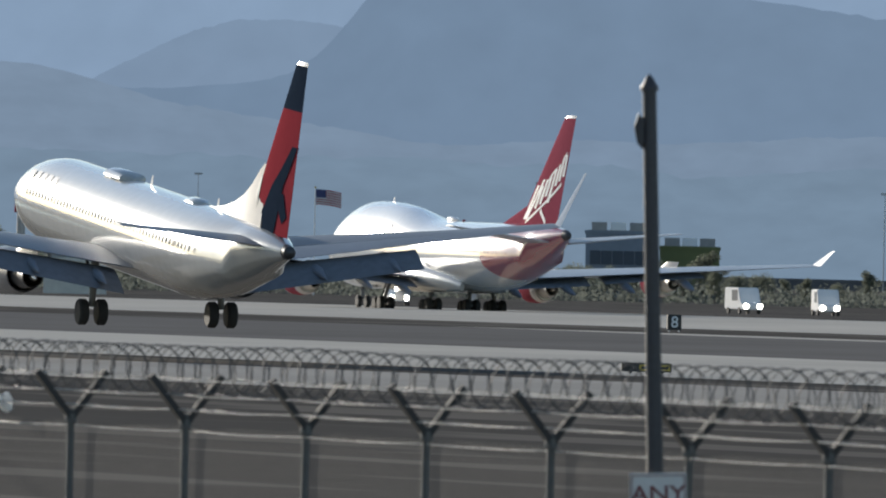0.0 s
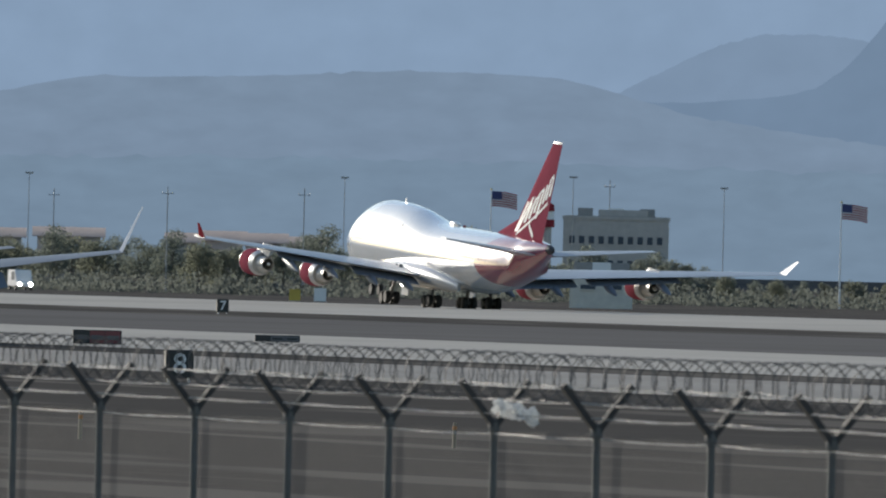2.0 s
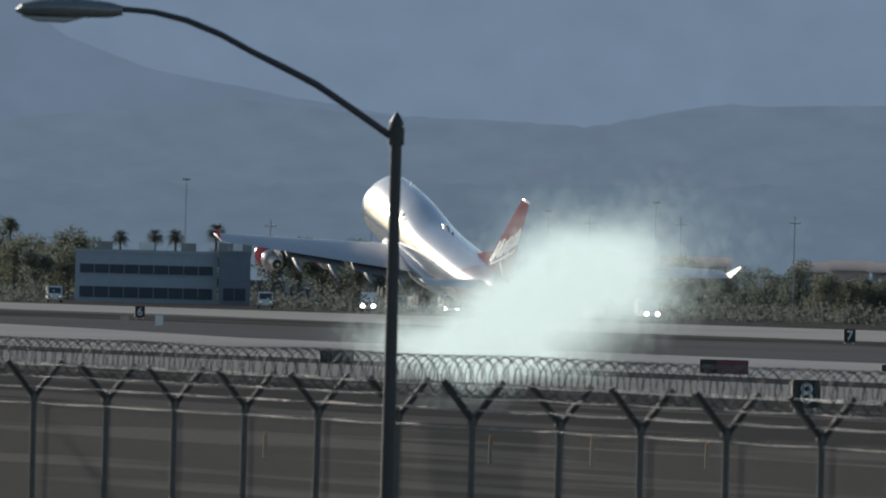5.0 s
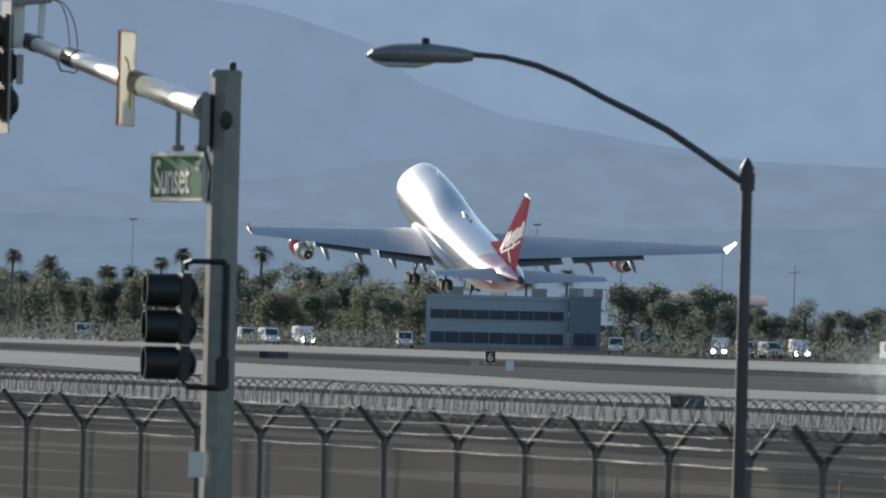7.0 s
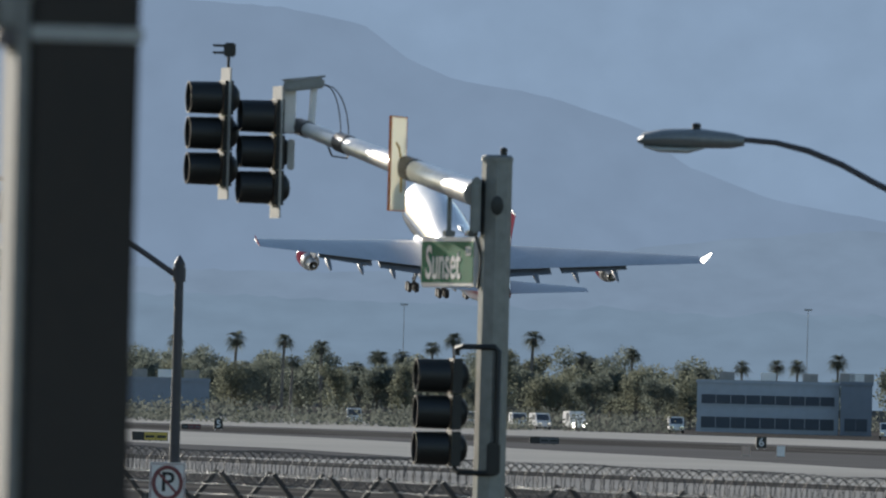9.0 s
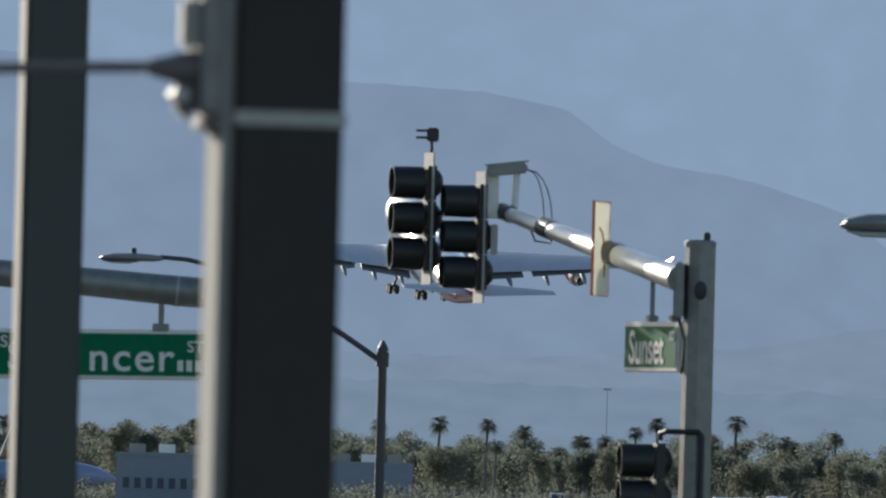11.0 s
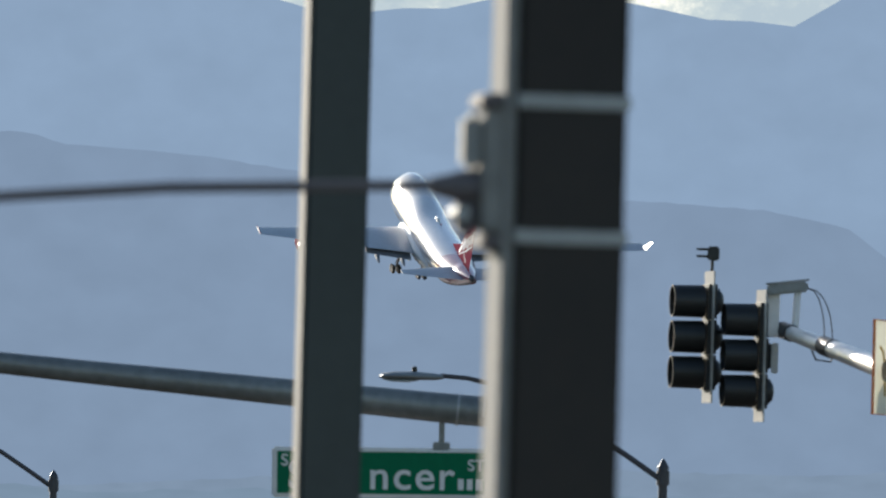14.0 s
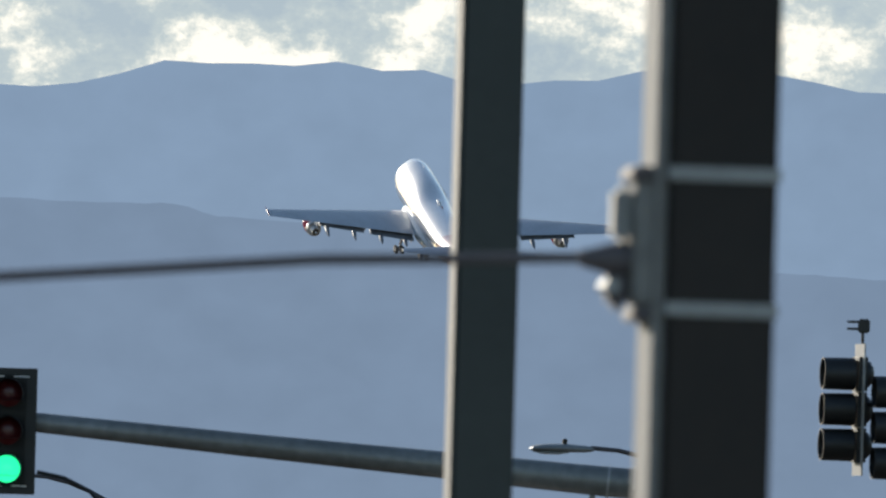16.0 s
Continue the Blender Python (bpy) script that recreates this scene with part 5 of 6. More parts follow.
def palm_tree(seed, h):
    rng = random.Random(seed)
    t = thing("palm_tree", "tall fan palm beyond the runways", "palm", "palms beyond the runways")
    lean = rng.uniform(-0.4, 0.4)
    part("trunk", tube([(0, 0, 0), (lean * 0.3, 0, h * 0.5), (lean, 0, h)], [0.3, 0.22, 0.2], 8), bark, t)
    verts, faces = [], []
    for k in range(60):
        a, up = rng.uniform(0, 6.28), rng.uniform(-0.9, 1.1)
        d = Vector((math.cos(a) * math.cos(up), math.sin(a) * math.cos(up), math.sin(up)))
        side = d.cross(Vector((0, 0, 1))).normalized()
        ln = rng.uniform(1.5, 2.3)
        c = Vector((lean, 0, h))
        p1, p2 = c + d * ln * 0.55, c + d * ln * 0.95 + Vector((0, 0, -0.35 * ln))
        for e in range(5):
            q = (e - 2) * 0.16
            n = len(verts)
            tip = p2 + side * q * 2.6 + Vector((0, 0, -abs(q) * 0.5))
            verts.extend([c + d * 0.2, p1 + side * (q - 0.05), tip, p1 + side * (q + 0.05)])
            faces.append((n, n + 1, n + 2, n + 3))
    me = bpy.data.meshes.new("fronds")
    me.from_pydata([tuple(v) for v in verts], [], faces)
    me.materials.append(palm_leaf)
    f = new("fronds", me)
    f.parent = t
    sk = bmesh.new()
    rings(sk, [[(lean + r * math.cos(b), r * math.sin(b), h + z) for b in [2 * math.pi * i / 9 for i in range(9)]] for z, r in ((-1.3, 0.24), (-0.7, 0.42), (-0.1, 0.3))])
    part("dead_frond_skirt", sk, bark, t, "dry brown frond skirt")
    return t


def plant(first, az, d, s):
    p = around(az, d)
    return pose(p.x, p.y, lie(p.x, p.y) - 0.05, 0, 0, (az * 977) % 360) @ Matrix.Diagonal((s, s, s, 1))


TREES = [broad_tree(11, 8.5, 8.0, leaf_a), broad_tree(12, 9.5, 7.0, leaf_b), broad_tree(13, 7.0, 8.5, leaf_b), broad_tree(14, 10.5, 8.5, leaf_a)]
PALMS = [palm_tree(21, 11.0), palm_tree(22, 12.5), palm_tree(23, 9.5)]
rng = random.Random(77)
used = set()


def grow(kinds, az, d, s):
    k = rng.randrange(len(kinds))
    ob = kinds[k]
    if (id(kinds), k) not in used:
        used.add((id(kinds), k))
        ob.matrix_basis = plant(ob, az, d, 1.0)
    else:
        copy_thing(ob, plant(ob, az, d, s))


az = 8.3
while az < 19.3:
    if 8.3 < az < 12.68:
        grow(TREES, az, rng.uniform(2620, 2760), rng.uniform(0.9, 1.3))
        if rng.random() < 0.75:
            grow(TREES, az + 0.03, rng.uniform(2780, 2900), rng.uniform(0.95, 1.3))
        if rng.random() < 0.7:
            grow(PALMS, az + rng.uniform(-0.05, 0.05), rng.uniform(2640, 2900), rng.uniform(0.8, 1.12))
        az += rng.uniform(0.036, 0.07)
    elif az < 13.25:
        if rng.random() < 0.8:
            grow(PALMS, az, rng.uniform(2700, 2900), rng.uniform(0.8, 1.1))
        if rng.random() < 0.4:
            grow(TREES, az, rng.uniform(2700, 2850), rng.uniform(0.8, 1.0))
        az += rng.uniform(0.06, 0.13)
    elif az < 14.95 or 15.55 < az < 16.1:
        grow(TREES, az, rng.uniform(2540, 2700), rng.uniform(0.8, 1.15) * (1.12 if az > 15.5 or az < 13.6 else 0.92))
        az += rng.uniform(0.045, 0.085)
    elif az < 15.55:
        grow(TREES, az, rng.uniform(2480, 2550), rng.uniform(0.8, 1.05))
        az += rng.uniform(0.05, 0.09)
    else:
        grow(TREES, az, rng.uniform(2480, 2600), rng.uniform(0.38, 0.62) * (1.25 if az < 16.7 else 1.0))
        az += rng.uniform(0.06, 0.11)


for az in (16.17, 16.23, 16.3, 16.36, 16.44, 16.5, 16.58, 17.95, 18.05, 18.2, 18.33):
    grow(TREES, az, rng.uniform(2530, 2580), rng.uniform(0.6, 0.85))


def shrubs():
    r = random.Random(9)
    lobes = []
    for k in range(1500):
        a = r.uniform(8.0, 20.2)
        d = r.uniform(2440, 2600)
        if 12.6 < a < 13.3:
            d += 300
        p = around(a, d)
        s = r.uniform(0.9, 2.3)
        lobes.append(((p.x, p.y, lie(p.x, p.y) + s * 0.55), (s * 2.2, s * 2.2, s)))
    me = leaf_cloud(r, lobes, 80000, 0.3)
    me.materials.append(shrub_leaf)
    ob = new("shrubs", me)
    tagged(ob, "low dusty desert shrubs beyond the runways", "shrub", kind="stuff")


shrubs()

# ---- buildings ----
wall_grey = mat("blue_grey_panel_wall", (0.36, 0.40, 0.46), 0.6, vary=0.12, scale=0.3)
wall_dark = mat("dark_panel_wall", (0.19, 0.22, 0.27), 0.6, vary=0.12, scale=0.3)
wall_beige = mat("beige_render", (0.46, 0.42, 0.39), 0.85, vary=0.15, scale=0.4)
wall_tan = mat("tan_render", (0.42, 0.38, 0.36), 0.85, vary=0.15, scale=0.4)
roof_mat = mat("roof_membrane", (0.3, 0.29, 0.28), 0.9, vary=0.2, scale=0.4)
tile_roof = mat("clay_tile_roof", (0.36, 0.28, 0.25), 0.85, vary=0.25, scale=0.8)
glass_dark = mat("dark_glazing", (0.06, 0.075, 0.1), 0.35, vary=0.1, spec=0.2)


def block(az0, az1, d, top, label, wall, rows, cols, ribbon=False, deep=18.0, tower=None, roof="flat", base=0.0):
    """A building whose front faces the airfield; rows of (sill, head) heights for its windows."""
    c = around((az0 + az1) / 2, d)
    w = d * radians(az1 - az0)
    z0 = lie(c.x, c.y)
    b = thing("building", label, "building", "buildings beyond the airfield", at=pose(c.x, c.y, z0, 0, 0, -(az0 + az1) / 2))
    part("outer_wall", bar(-w / 2, w / 2, 0, deep, -0.3, top, 0.05), wall, b)
    if roof == "flat":
        part("parapet", bar(-w / 2 - 0.15, w / 2 + 0.15, -0.15, deep + 0.15, top, top + 0.5, 0.04), wall, b)
        part("roof", bar(-w / 2 + 0.3, w / 2 - 0.3, 0.3, deep - 0.3, top + 0.5, top + 0.56), roof_mat, b)
        for k in range(3):
            x = -w / 2 + w * (k + 0.7) / 3.4
            part("roof_unit", bar(x - 1.1, x + 1.1, 4, 6.4, top + 0.5, top + 1.7, 0.05), off_white if k % 2 else roof_mat, b)
    else:
        bm = bmesh.new()
        rings(bm, [[(x, -0.8, top), (x, deep / 2, top + 1.5), (x, deep + 0.8, top), (x, deep / 2, top - 0.05)] for x in (-w / 2 - 0.8, w / 2 + 0.8)])
        part("roof", bm, tile_roof, b, "clay tile roof", False)
    for z1, z2 in rows:
        for k in range(cols):
            x0, x1 = -w / 2 + 0.6 + (w - 1.2) * k / cols, -w / 2 + 0.6 + (w - 1.2) * (k + 1) / cols
            g = 0.05 if ribbon else (x1 - x0) * 0.22
            win = part("window", bar(x0 + g, x1 - g, -0.06, 0.02, z1, z2), glass_dark, b, "dark window")
            part("sill", bar(x0 + g - 0.05, x1 - g + 0.05, -0.16, 0.0, z1 - 0.12, z1 - 0.02), wall, win)
    if tower:
        part("penthouse", bar(tower[0] - tower[1], tower[0] + tower[1], 3, deep - 3, top + 0.4, top + tower[2], 0.05), wall, b)
    return b


block(12.685, 13.135, 2600, 7.0, "blue-grey flat-roofed airport building with dark bands", wall_grey, [(0.6, 2.2), (4.1, 5.4)], 9, True)
block(13.14, 13.24, 2598, 7.2, "dark panelled end block of an airport building", wall_dark, [(0.6, 2.4)], 2, True)
block(16.215, 16.55, 2640, 11.7, "grey-beige five-storey building with roof block", wall_beige, [(1.2, 2.4), (4.6, 5.8), (8.2, 9.3)], 10, False, tower=(1.0, 3.6, 1.5))
block(17.955, 18.16, 2600, 9.4, "dark flat commercial building", wall_dark, [(1.0, 3.0), (5.0, 7.0)], 5, True)
block(18.19, 18.38, 2610, 7.4, "olive-green low commercial building", mat("olive_render", (0.16, 0.17, 0.07), 0.85, vary=0.15), [(1.0, 3.0)], 5)
for a0, a1, d, top in ((14.97, 15.06, 2700, 6.8), (15.08, 15.2, 2720, 7.2), (15.21, 15.33, 2700, 7.0), (15.35, 15.46, 2730, 6.6), (13.35, 13.5, 2820, 7.4), (13.55, 13.75, 2840, 7.0), (14.35, 14.5, 2800, 6.9), (14.55, 14.75, 2820, 7.2)):
    block(a0, a1, d, top, "tan low building with a clay tile roof", wall_tan, [(1.0, 2.4), (3.8, 5.2)], 5, False, 12, roof="pitched")
block(10.86, 11.14, 2590, 5.2, "low dark windowless shed", wall_dark, [(1.0, 1.8)], 3)
block(10.2, 10.52, 2400, 6.2, "low white-capped airport shed", wall_dark, [(2.0, 3.4)], 8, deep=8)
block(16.24, 16.44, 2080, 3.6, "pale cream low airfield shed", mat("cream_render", (0.6, 0.56, 0.5), 0.85, vary=0.15, scale=0.4), [(2.2, 2.7)], 2, deep=6)
block(9.02, 9.85, 2580, 4.6, "long low pale terminal roofline", wall_grey, [(0.8, 2.0)], 12, True)


# ---- masts, poles and flags ----
mast_grey = mat("weathered_mast", (0.27, 0.28, 0.29), 0.7, vary=0.2)

def light_mast(az, d, h, kind="mast"):
    p = around(az, d)
    m = thing("light_mast", "tall thin floodlight mast", "light mast", "masts beyond the airfield", at=pose(p.x, p.y, lie(p.x, p.y), 0, 0, -az))
    part("pole", tube([(0, 0, 0), (0, 0, h)], [0.08, 0.045], 8), mast_grey, m)
    part("crossbar", bar(-0.55, 0.55, -0.06, 0.06, h - 0.04, h + 0.05, 0.02), mast_grey, m)
    for x in (-0.45, -0.15, 0.15, 0.45):
        part("floodlight", bar(x - 0.12, x + 0.12, -0.2, 0.1, h + 0.05, h + 0.24, 0.03), lamp_grey, m)


def utility_pole(az, d, h):
    p = around(az, d)
    m = thing("utility_pole", "wooden utility pole with cross arm", "utility pole", "poles beyond the airfield", at=pose(p.x, p.y, lie(p.x, p.y), 0, 0, -az))
    part("pole", tube([(0, 0, 0), (0, 0, h)], [0.1, 0.065], 8), mast_grey, m)
    part("cross_arm", bar(-0.8, 0.8, -0.05, 0.05, h - 1.0, h - 0.9, 0.01), mast_grey, m)
    for x in (-0.7, 0.0, 0.7):
        part("insulator", lathe([(0, 0.03), (0.1, 0.08), (0.2, 0.05)], 8, pose(x, 0, h - 0.91, 90)), off_white, m)


for a, d, h in ((16.244, 2550, 17.4), (16.723, 2700, 16.8), (17.805, 2560, 16.2), (13.03, 2660, 18.0), (14.52, 2650, 16.4), (14.18, 2600, 14.6), (15.52, 2700, 17.0), (11.75, 2750, 17.5), (18.9, 2600, 16.0), (13.62, 2750, 15.0)):
    light_mast(a, d, h)
for a, d, h in ((15.393, 2480, 14.8), (14.96, 2490, 14.6), (14.6, 2600, 14.2), (14.31, 2600, 14.0), (13.3, 2700, 12.5), (13.85, 2640, 13.0), (16.36, 2645, 17.5)):
    utility_pole(a, d, h)


def flag(az, d, h):
    p = around(az, d)
    f = thing("flag", "striped red and white flag with blue corner", "flag", "flags on tall poles", at=pose(p.x, p.y, lie(p.x, p.y), 0, 0, -az))
    part("pole", tube([(0, 0, 0), (0, 0, h)], [0.14, 0.07], 8), off_white, f)
    part("ball", lathe([(-0.15, 0.03), (-0.1, 0.13), (0.1, 0.13), (0.15, 0.03)], 12, pose(0, 0, h + 0.1, 90)), yellow_paint, f)
    W, H = 3.5, 2.1

    def cloth(x0, x1, z0, z1, m, nm, off):
        bm, n = bmesh.new(), 14
        for sgn in (0, 1):
            g = []
            for i in range(n + 1):
                x = x0 + (x1 - x0) * i / n
                y = 0.28 * math.sin(x * 2.1) * x / W + off + sgn * 0.02
                sag = -0.09 * x * x / W * 1.4
                g.append((bm.verts.new((x + 0.08, y, h - H + z0 + sag - 0.15)), bm.verts.new((x + 0.08, y, h - H + z1 + sag - 0.15))))
            for a, b in zip(g, g[1:]):
                bm.faces.new((a[0], b[0], b[1], a[1]))
        part(nm, bm, m, f)
    for k in range(13):
        cloth(0 if k < 6 else W * 0.4, W, H * k / 13, H * (k + 1) / 13, flag_red if k % 2 == 0 else flag_white, "stripe", 0)
    cloth(0, W * 0.4, H * 6 / 13, H, flag_blue, "canton", 0)


flag_red = mat("flag_red", (0.35, 0.06, 0.07), 0.8, vary=0.15)
flag_white = mat("flag_white", (0.6, 0.6, 0.6), 0.8, vary=0.1)
flag_blue = mat("flag_blue", (0.05, 0.06, 0.16), 0.8, vary=0.1)
flag(15.985, 2500, 15.3)
flag(17.095, 2480, 14.6)


def water_sign_tower(az, d, h):
    p = around(az, d)
    t = thing("sign_tower", "red and white banded sign tower", "tower", at=pose(p.x, p.y, lie(p.x, p.y)))
    part("column", tube([(0, 0, 0), (0, 0, h - 3.6)], 0.6, 12), wall_beige, t)
    part("lower_band", lathe([(0, 1.0), (1.1, 1.0)], 16, pose(0, 0, h - 3.6, 90)), bright_red, t)
    part("middle_band", lathe([(0, 0.9), (1.2, 0.9)], 16, pose(0, 0, h - 2.5, 90)), off_white, t)
    part("upper_band", lathe([(0, 1.0), (0.9, 0.9), (1.3, 0.3)], 16, pose(0, 0, h - 1.3, 90)), bright_red, t)


water_sign_tower(16.165, 2600, 14.0)


# ---- vehicles and parked aircraft ----
def service_van(label, body, w=2.0, ln=4.8, h=2.3):
    v = thing("service_van", label, "van", "service vehicles beyond the runway")
    prof = [(-ln / 2, 0.45), (-ln / 2, 1.0), (-ln * 0.36, 1.15), (-ln * 0.24, h), (ln / 2 - 0.1, h), (ln / 2, 0.5)]
    bm = rings(bmesh.new(), [[(x, s * w / 2, z) for x, z in prof] for s in (-1, 1)])
    bmesh.ops.bevel(bm, geom=bm.edges[:], offset=0.08, segments=2, affect="EDGES")
    b = part("body", bm, body, v)
    for s in (-1, 1):
        part("side_window", bar(-ln * 0.2, ln * 0.1, s * w / 2 - 0.02, s * w / 2 + 0.02, 1.35, h - 0.25), glass_dark, v)
        for x in (-ln * 0.3, ln * 0.3):
            wl = part("wheel", lathe([(-0.1, 0.2), (-0.1, 0.33), (0.1, 0.33), (0.1, 0.2)], 14, pose(x, s * (w / 2 - 0.05), 0.33)), tyre, v)
    # Discs on the front stand in for sun glints; the tall truck's glow.
    for s in (-1, 1):
        part("glint_disc", lathe([(0.02, 0.02), (0.0, 0.28), (-0.1, 0.28)], 14, pose(-ln / 2 - 0.06, s * w * 0.34, 0.8, 0, 0, 90)), lamp_glint_glow if h > 2.5 else bare_metal, v, "bright disc standing for a sun glint")
    part("windscreen", box(bmesh.new(), -0.02, 0.02, -w * 0.42, w * 0.42, -0.45, 0.45, pose(-ln * 0.305, 0, 1.72, 0, 27, 0)), glass_dark, v)
    return v


van_a = service_van("white service van with shining windows", off_white)
van_b = service_van("white high box truck", off_white, 2.2, 5.4, 2.7)
van_c = service_van("orange-red service truck with dark windows", mat("orange_red_truck", (0.5, 0.13, 0.05), 0.5, vary=0.1), 2.0, 4.0, 2.2)
spots = [(13.29, 2480, 0), (13.62, 2470, 1), (13.7, 2480, 0), (13.78, 2470, 0), (13.87, 2460, 1), (12.62, 2500, 0), (12.3, 2490, 1), (12.19, 2500, 0), (12.12, 2490, 0), (11.97, 2500, 0), (11.85, 2490, 2), (14.17, 2400, 1), (14.33, 2400, 0), (14.5, 2400, 1), (14.27, 2410, 2), (17.36, 1850, 1), (18.46, 1850, 1), (18.72, 1850, 1), (11.6, 2500, 0), (10.6, 2520, 0), (16.28, 2150, 2)]
seen = set()
for a, d, k in spots:
    p = around(a, d)
    m = pose(p.x, p.y, lie(p.x, p.y), 0, 0, (a * 531) % 30 + 70)
    v = (van_a, van_b, van_c)[k]
    if k in seen:
        copy_thing(v, m)
    else:
        seen.add(k)
        v.matrix_basis = m


def parked_jet(az, d, label, c1, c2):
    p = around(az, d)
    j = thing("parked_airliner", label, "airplane", at=pose(p.x, p.y, lie(p.x, p.y) + 3.3, 0, 0, -69))
    part("fuselage", skin(smooth_sections([(18, 0.2, -0.2, -0.6), (16, 1.3, 1.0, -1.5), (12, 1.88, 1.9, -2.0), (-8, 1.88, 1.9, -2.0), (-14, 1.3, 1.9, -0.6), (-19, 0.4, 1.5, 0.8)], 1.5)), mat("pale_blue_paint", (0.2, 0.25, 0.4), 0.3, vary=0.1), j)
    part("fin", plank([(0, -11, 1.8), (0, -17, 1.7), (0, -19.4, 9.0), (0, -17.4, 9.0)], 0.5, 0.25), c1, j)
    lo, hi = (-11, -17.0, 1.8), (-17.4, -19.4, 9.0)
    for v0, v1, m, what in ((0.0, 0.34, mat("gold_paint", (0.4, 0.2, 0.05), 0.5, vary=0.2, spec=0.0), "gold band"), (0.34, 0.68, c2, "orange-red band")):
        a, b = [tuple(p + (q - p) * v for p, q in zip(lo, hi)) for v in (v0, v1)]
        part("rudder", plank([(0, a[0] - 2.0, a[2]), (0, a[1] - 0.25, a[2]), (0, b[1] - 0.25, b[2]), (0, b[0] - 1.0, b[2])], 0.75, 0.6), m, j, what)
    for s in (-1, 1):
        part("wing", plank([(s * 1.5, 4.5, -1.2), (s * 1.5, -2.5, -1.3), (s * 16.5, -5, 1.0), (s * 16.5, -3.6, 1.0)], 0.8, 0.2), wing_grey, j)
        part("tailplane", plank([(s * 0.6, -14, 1.2), (s * 0.5, -17.6, 1.2), (s * 6.5, -19.4, 1.9), (s * 6.5, -18, 1.9)], 0.4, 0.12), wing_grey, j)
        part("engine", lathe([(7, 0.85), (6.5, 0.98), (4, 0.95), (2.6, 0.6)], 18, pose(s * 4.8, 0, -2.0)), c1, j)
        part("main_gear", tube([(s * 2.8, 0, -1.2), (s * 2.8, 0, -3.3)], 0.18, 8), tyre, j)
    part("nose_gear", tube([(0, 13, -1.5), (0, 13, -3.3)], 0.14, 8), tyre, j)


parked_jet(9.85, 2500, "parked blue airliner with orange and red fin", mat("deep_blue_paint", (0.04, 0.08, 0.32), 0.3, vary=0.1, coat=0.3), mat("orange_red_paint", (0.4, 0.09, 0.05), 0.5, vary=0.2, spec=0.0))

# ---- tyre smoke: drifting translucent puffs ----
scene.cycles.transparent_max_bounces = 400


def smoke_material():
    m = bpy.data.materials.new("tyre_smoke")
    m.use_nodes = True
    n, l = m.node_tree.nodes, m.node_tree.links
    n.remove(n["Principled BSDF"])
    tr, df, tl, mx, mix = [n.new(k) for k in ("ShaderNodeBsdfTransparent", "ShaderNodeBsdfDiffuse", "ShaderNodeBsdfTranslucent", "ShaderNodeMixShader", "ShaderNodeMixShader")]
    for q in (df, tl):
        q.inputs["Color"].default_value = (0.8, 0.97, 0.985, 1)
    mx.inputs[0].default_value = 0.96
    l.new(df.outputs[0], mx.inputs[1])
    l.new(tl.outputs[0], mx.inputs[2])
    mix.inputs[0].default_value = 0.0052
    l.new(tr.outputs[0], mix.inputs[1])
    l.new(mx.outputs[0], mix.inputs[2])
    l.new(mix.outputs[0], n["Material Output"].inputs[0])
    return m


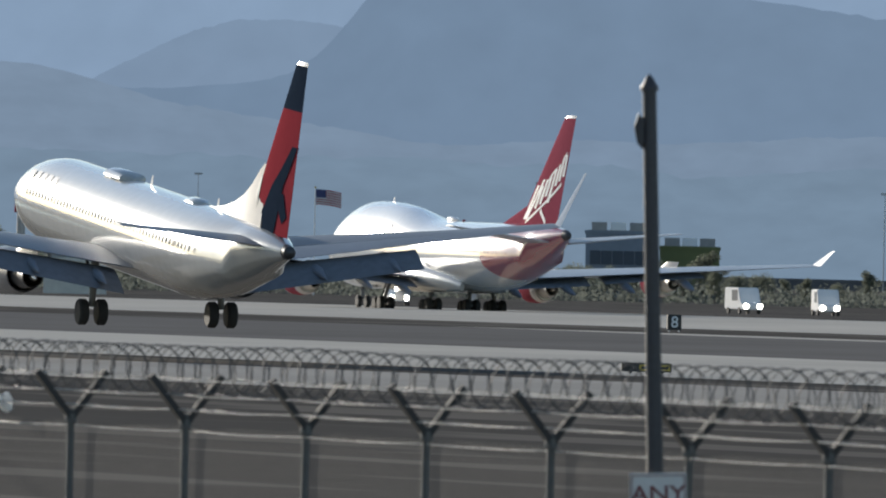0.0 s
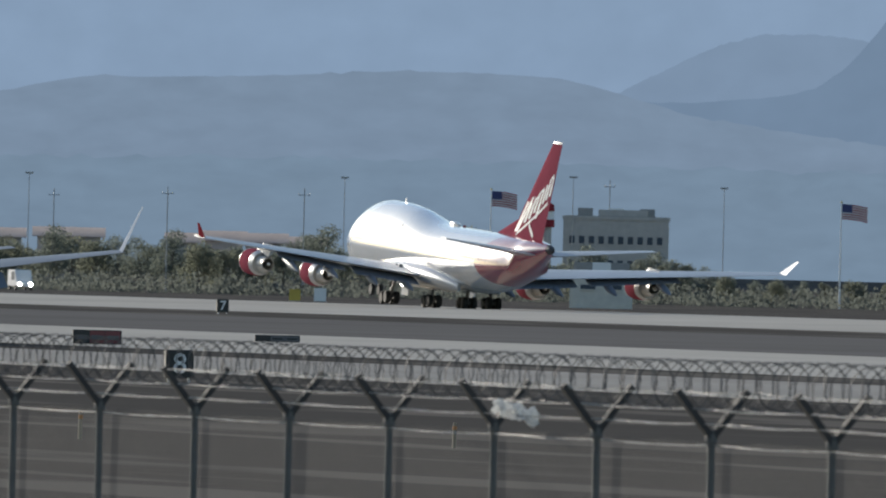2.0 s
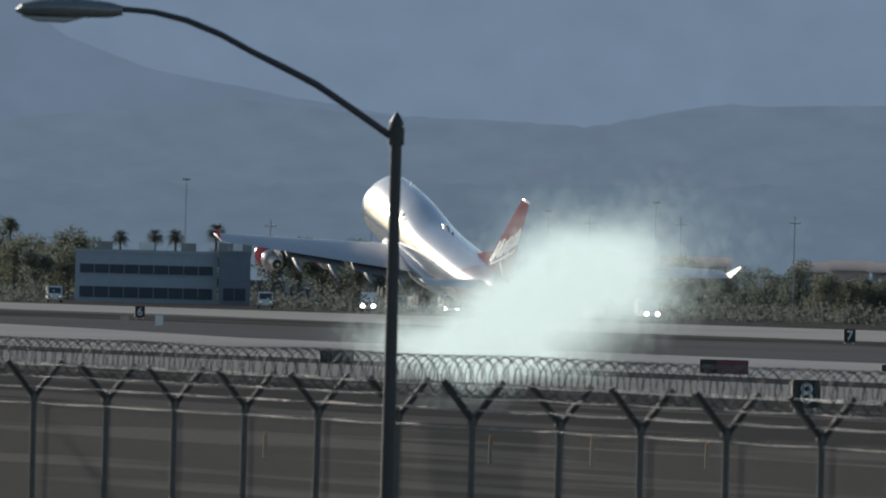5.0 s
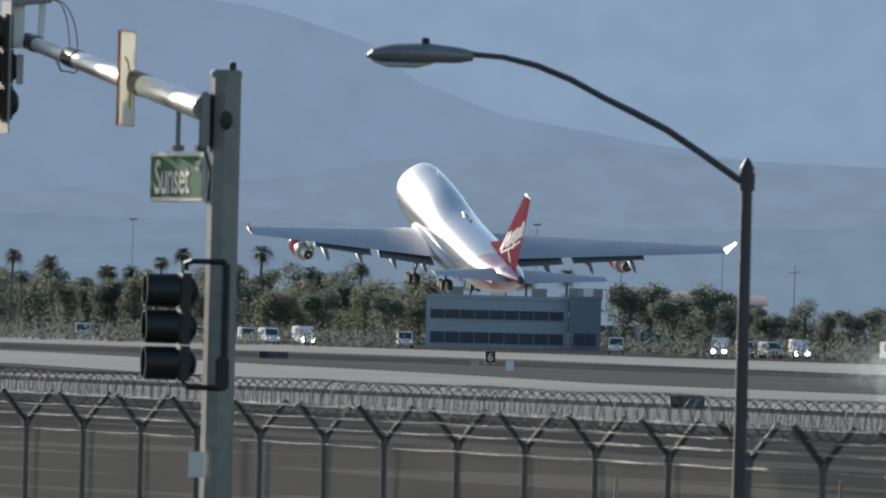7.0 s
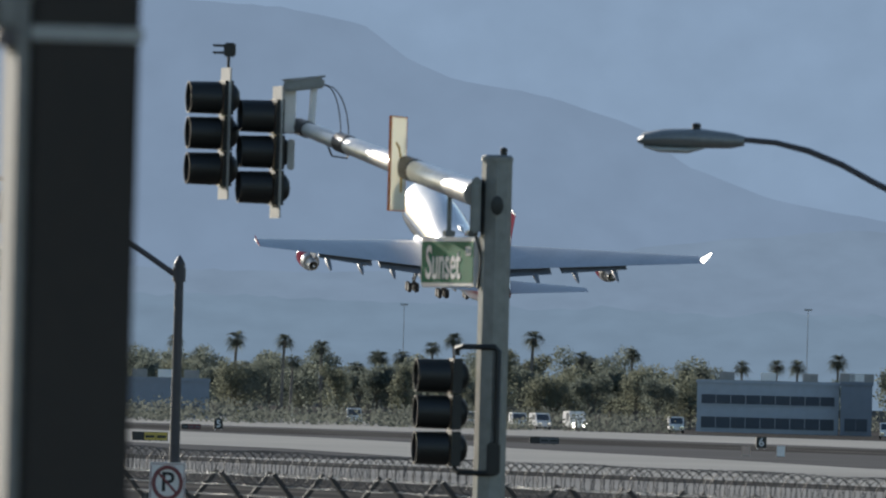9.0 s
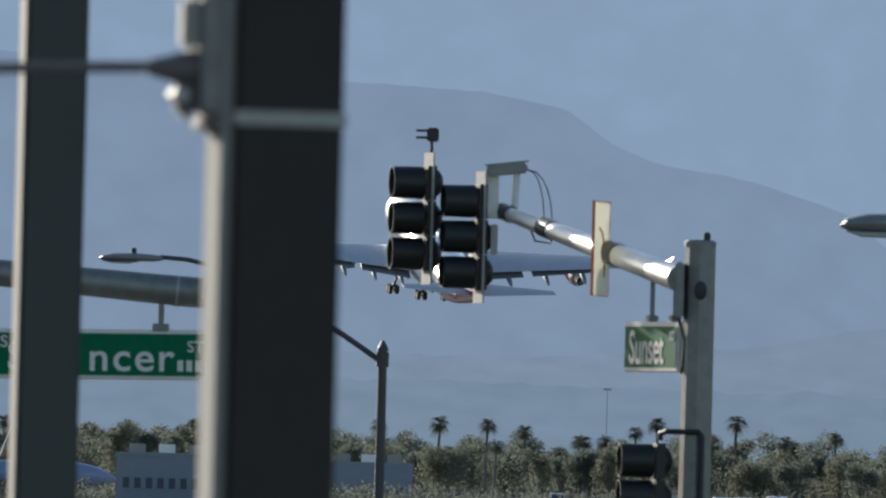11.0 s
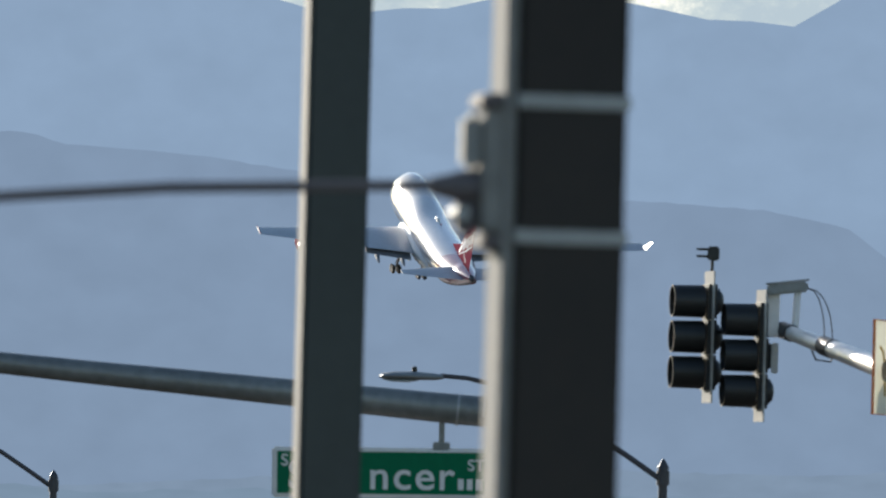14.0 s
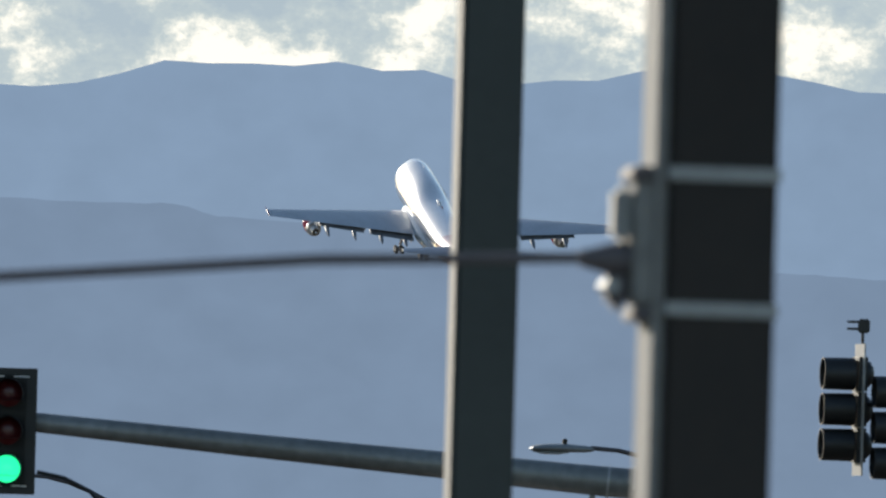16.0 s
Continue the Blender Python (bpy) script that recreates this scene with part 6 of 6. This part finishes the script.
def puff_mesh(seed, m):
    """A soft tuft of smoke: many small thin flakes, thick in the middle and thinning outwards."""
    r = random.Random(seed)
    verts, faces = [], []
    for _ in range(640):
        p = Vector((r.gauss(0, 0.55), r.gauss(0, 14), r.gauss(0, 0.48)))
        nrm = Vector((r.gauss(0, 0.4), 1, r.gauss(0, 0.4))).normalized()
        a = nrm.cross(Vector((r.gauss(0, 1), r.gauss(0, 1), r.gauss(0, 1)))).normalized()
        b = nrm.cross(a)
        size = r.uniform(0.12, 0.26)
        n = len(verts)
        verts.extend([tuple(p + size * (math.cos(k * math.pi / 3) * a + math.sin(k * math.pi / 3) * b)) for k in range(6)])
        faces.append(tuple(range(n, n + 6)))
    me = bpy.data.meshes.new("puff")
    me.from_pydata(verts, [], faces)
    me.materials.append(m)
    return me


SMOKE = []


def tyre_smoke():
    m = smoke_material()
    kinds = [puff_mesh(k * 37, m) for k in range(9)]
    cloud = thing("tyre_smoke", "drifting bluish white tyre smoke over the runway", "smoke")
    r = random.Random(31)
    for k in range(370):
        # x across, y along the wheels' track, z up; a leaning plume over a low bank
        if k < 260:
            u = r.random() ** 0.85
            late = Vector((-3.6 + 8.2 * u + r.gauss(0, 0.85 + 0.8 * u), r.gauss(0, 110), 0.4 + 5.1 * u + r.gauss(0, 0.55 + 0.65 * u)))
        else:
            late = Vector((r.gauss(-2.2, 2.4), r.gauss(0, 110), abs(r.gauss(0, 0.9)) + 0.2))
        late.z = max(0.25, late.z)
        early = Vector((late.x * 1.0 - 0.9 - 0.3 * late.z + r.gauss(0, 0.8), late.y * 0.9, max(0.25, late.z * 0.62 + r.gauss(0, 0.35))))
        s = r.uniform(0.5, 1.25) + 0.11 * late.z
        ob = new("puff", kinds[k % 9])
        ob.parent = cloud
        ob.scale = (s, s, s)
        SMOKE.append((ob, early, late, r.uniform(-5, 5)))
    return cloud


the_smoke = tyre_smoke()


def smoke_motions():
    track = [(0.0, 13.40), (2.0, 13.42), (3.5, 13.80), (5.0, 14.10), (7.3, 14.7), (16.0, 16.6)]
    walk(the_smoke, [(t, pose(*around(a, 930, 0.1 + max(0, t - 5) * 0.12), 0, 0, -13.9)) for t, a in track])
    for ob, e, l, a in SMOKE:
        far = l + (l - e) * 1.6
        walk(ob, [(0.0, pose(*e, 0, 0, a)), (2.0, pose(*e, 0, 0, a)), (3.5, pose(*(e * 0.72 + l * 0.28), 0, 0, a + 1)), (5.0, pose(*l, 0, 0, a + 2)), (8.0, pose(*far, 0, 0, a + 4)), (16.0, pose(*(far + (l - e)), 0, 0, a + 8))])
motions()
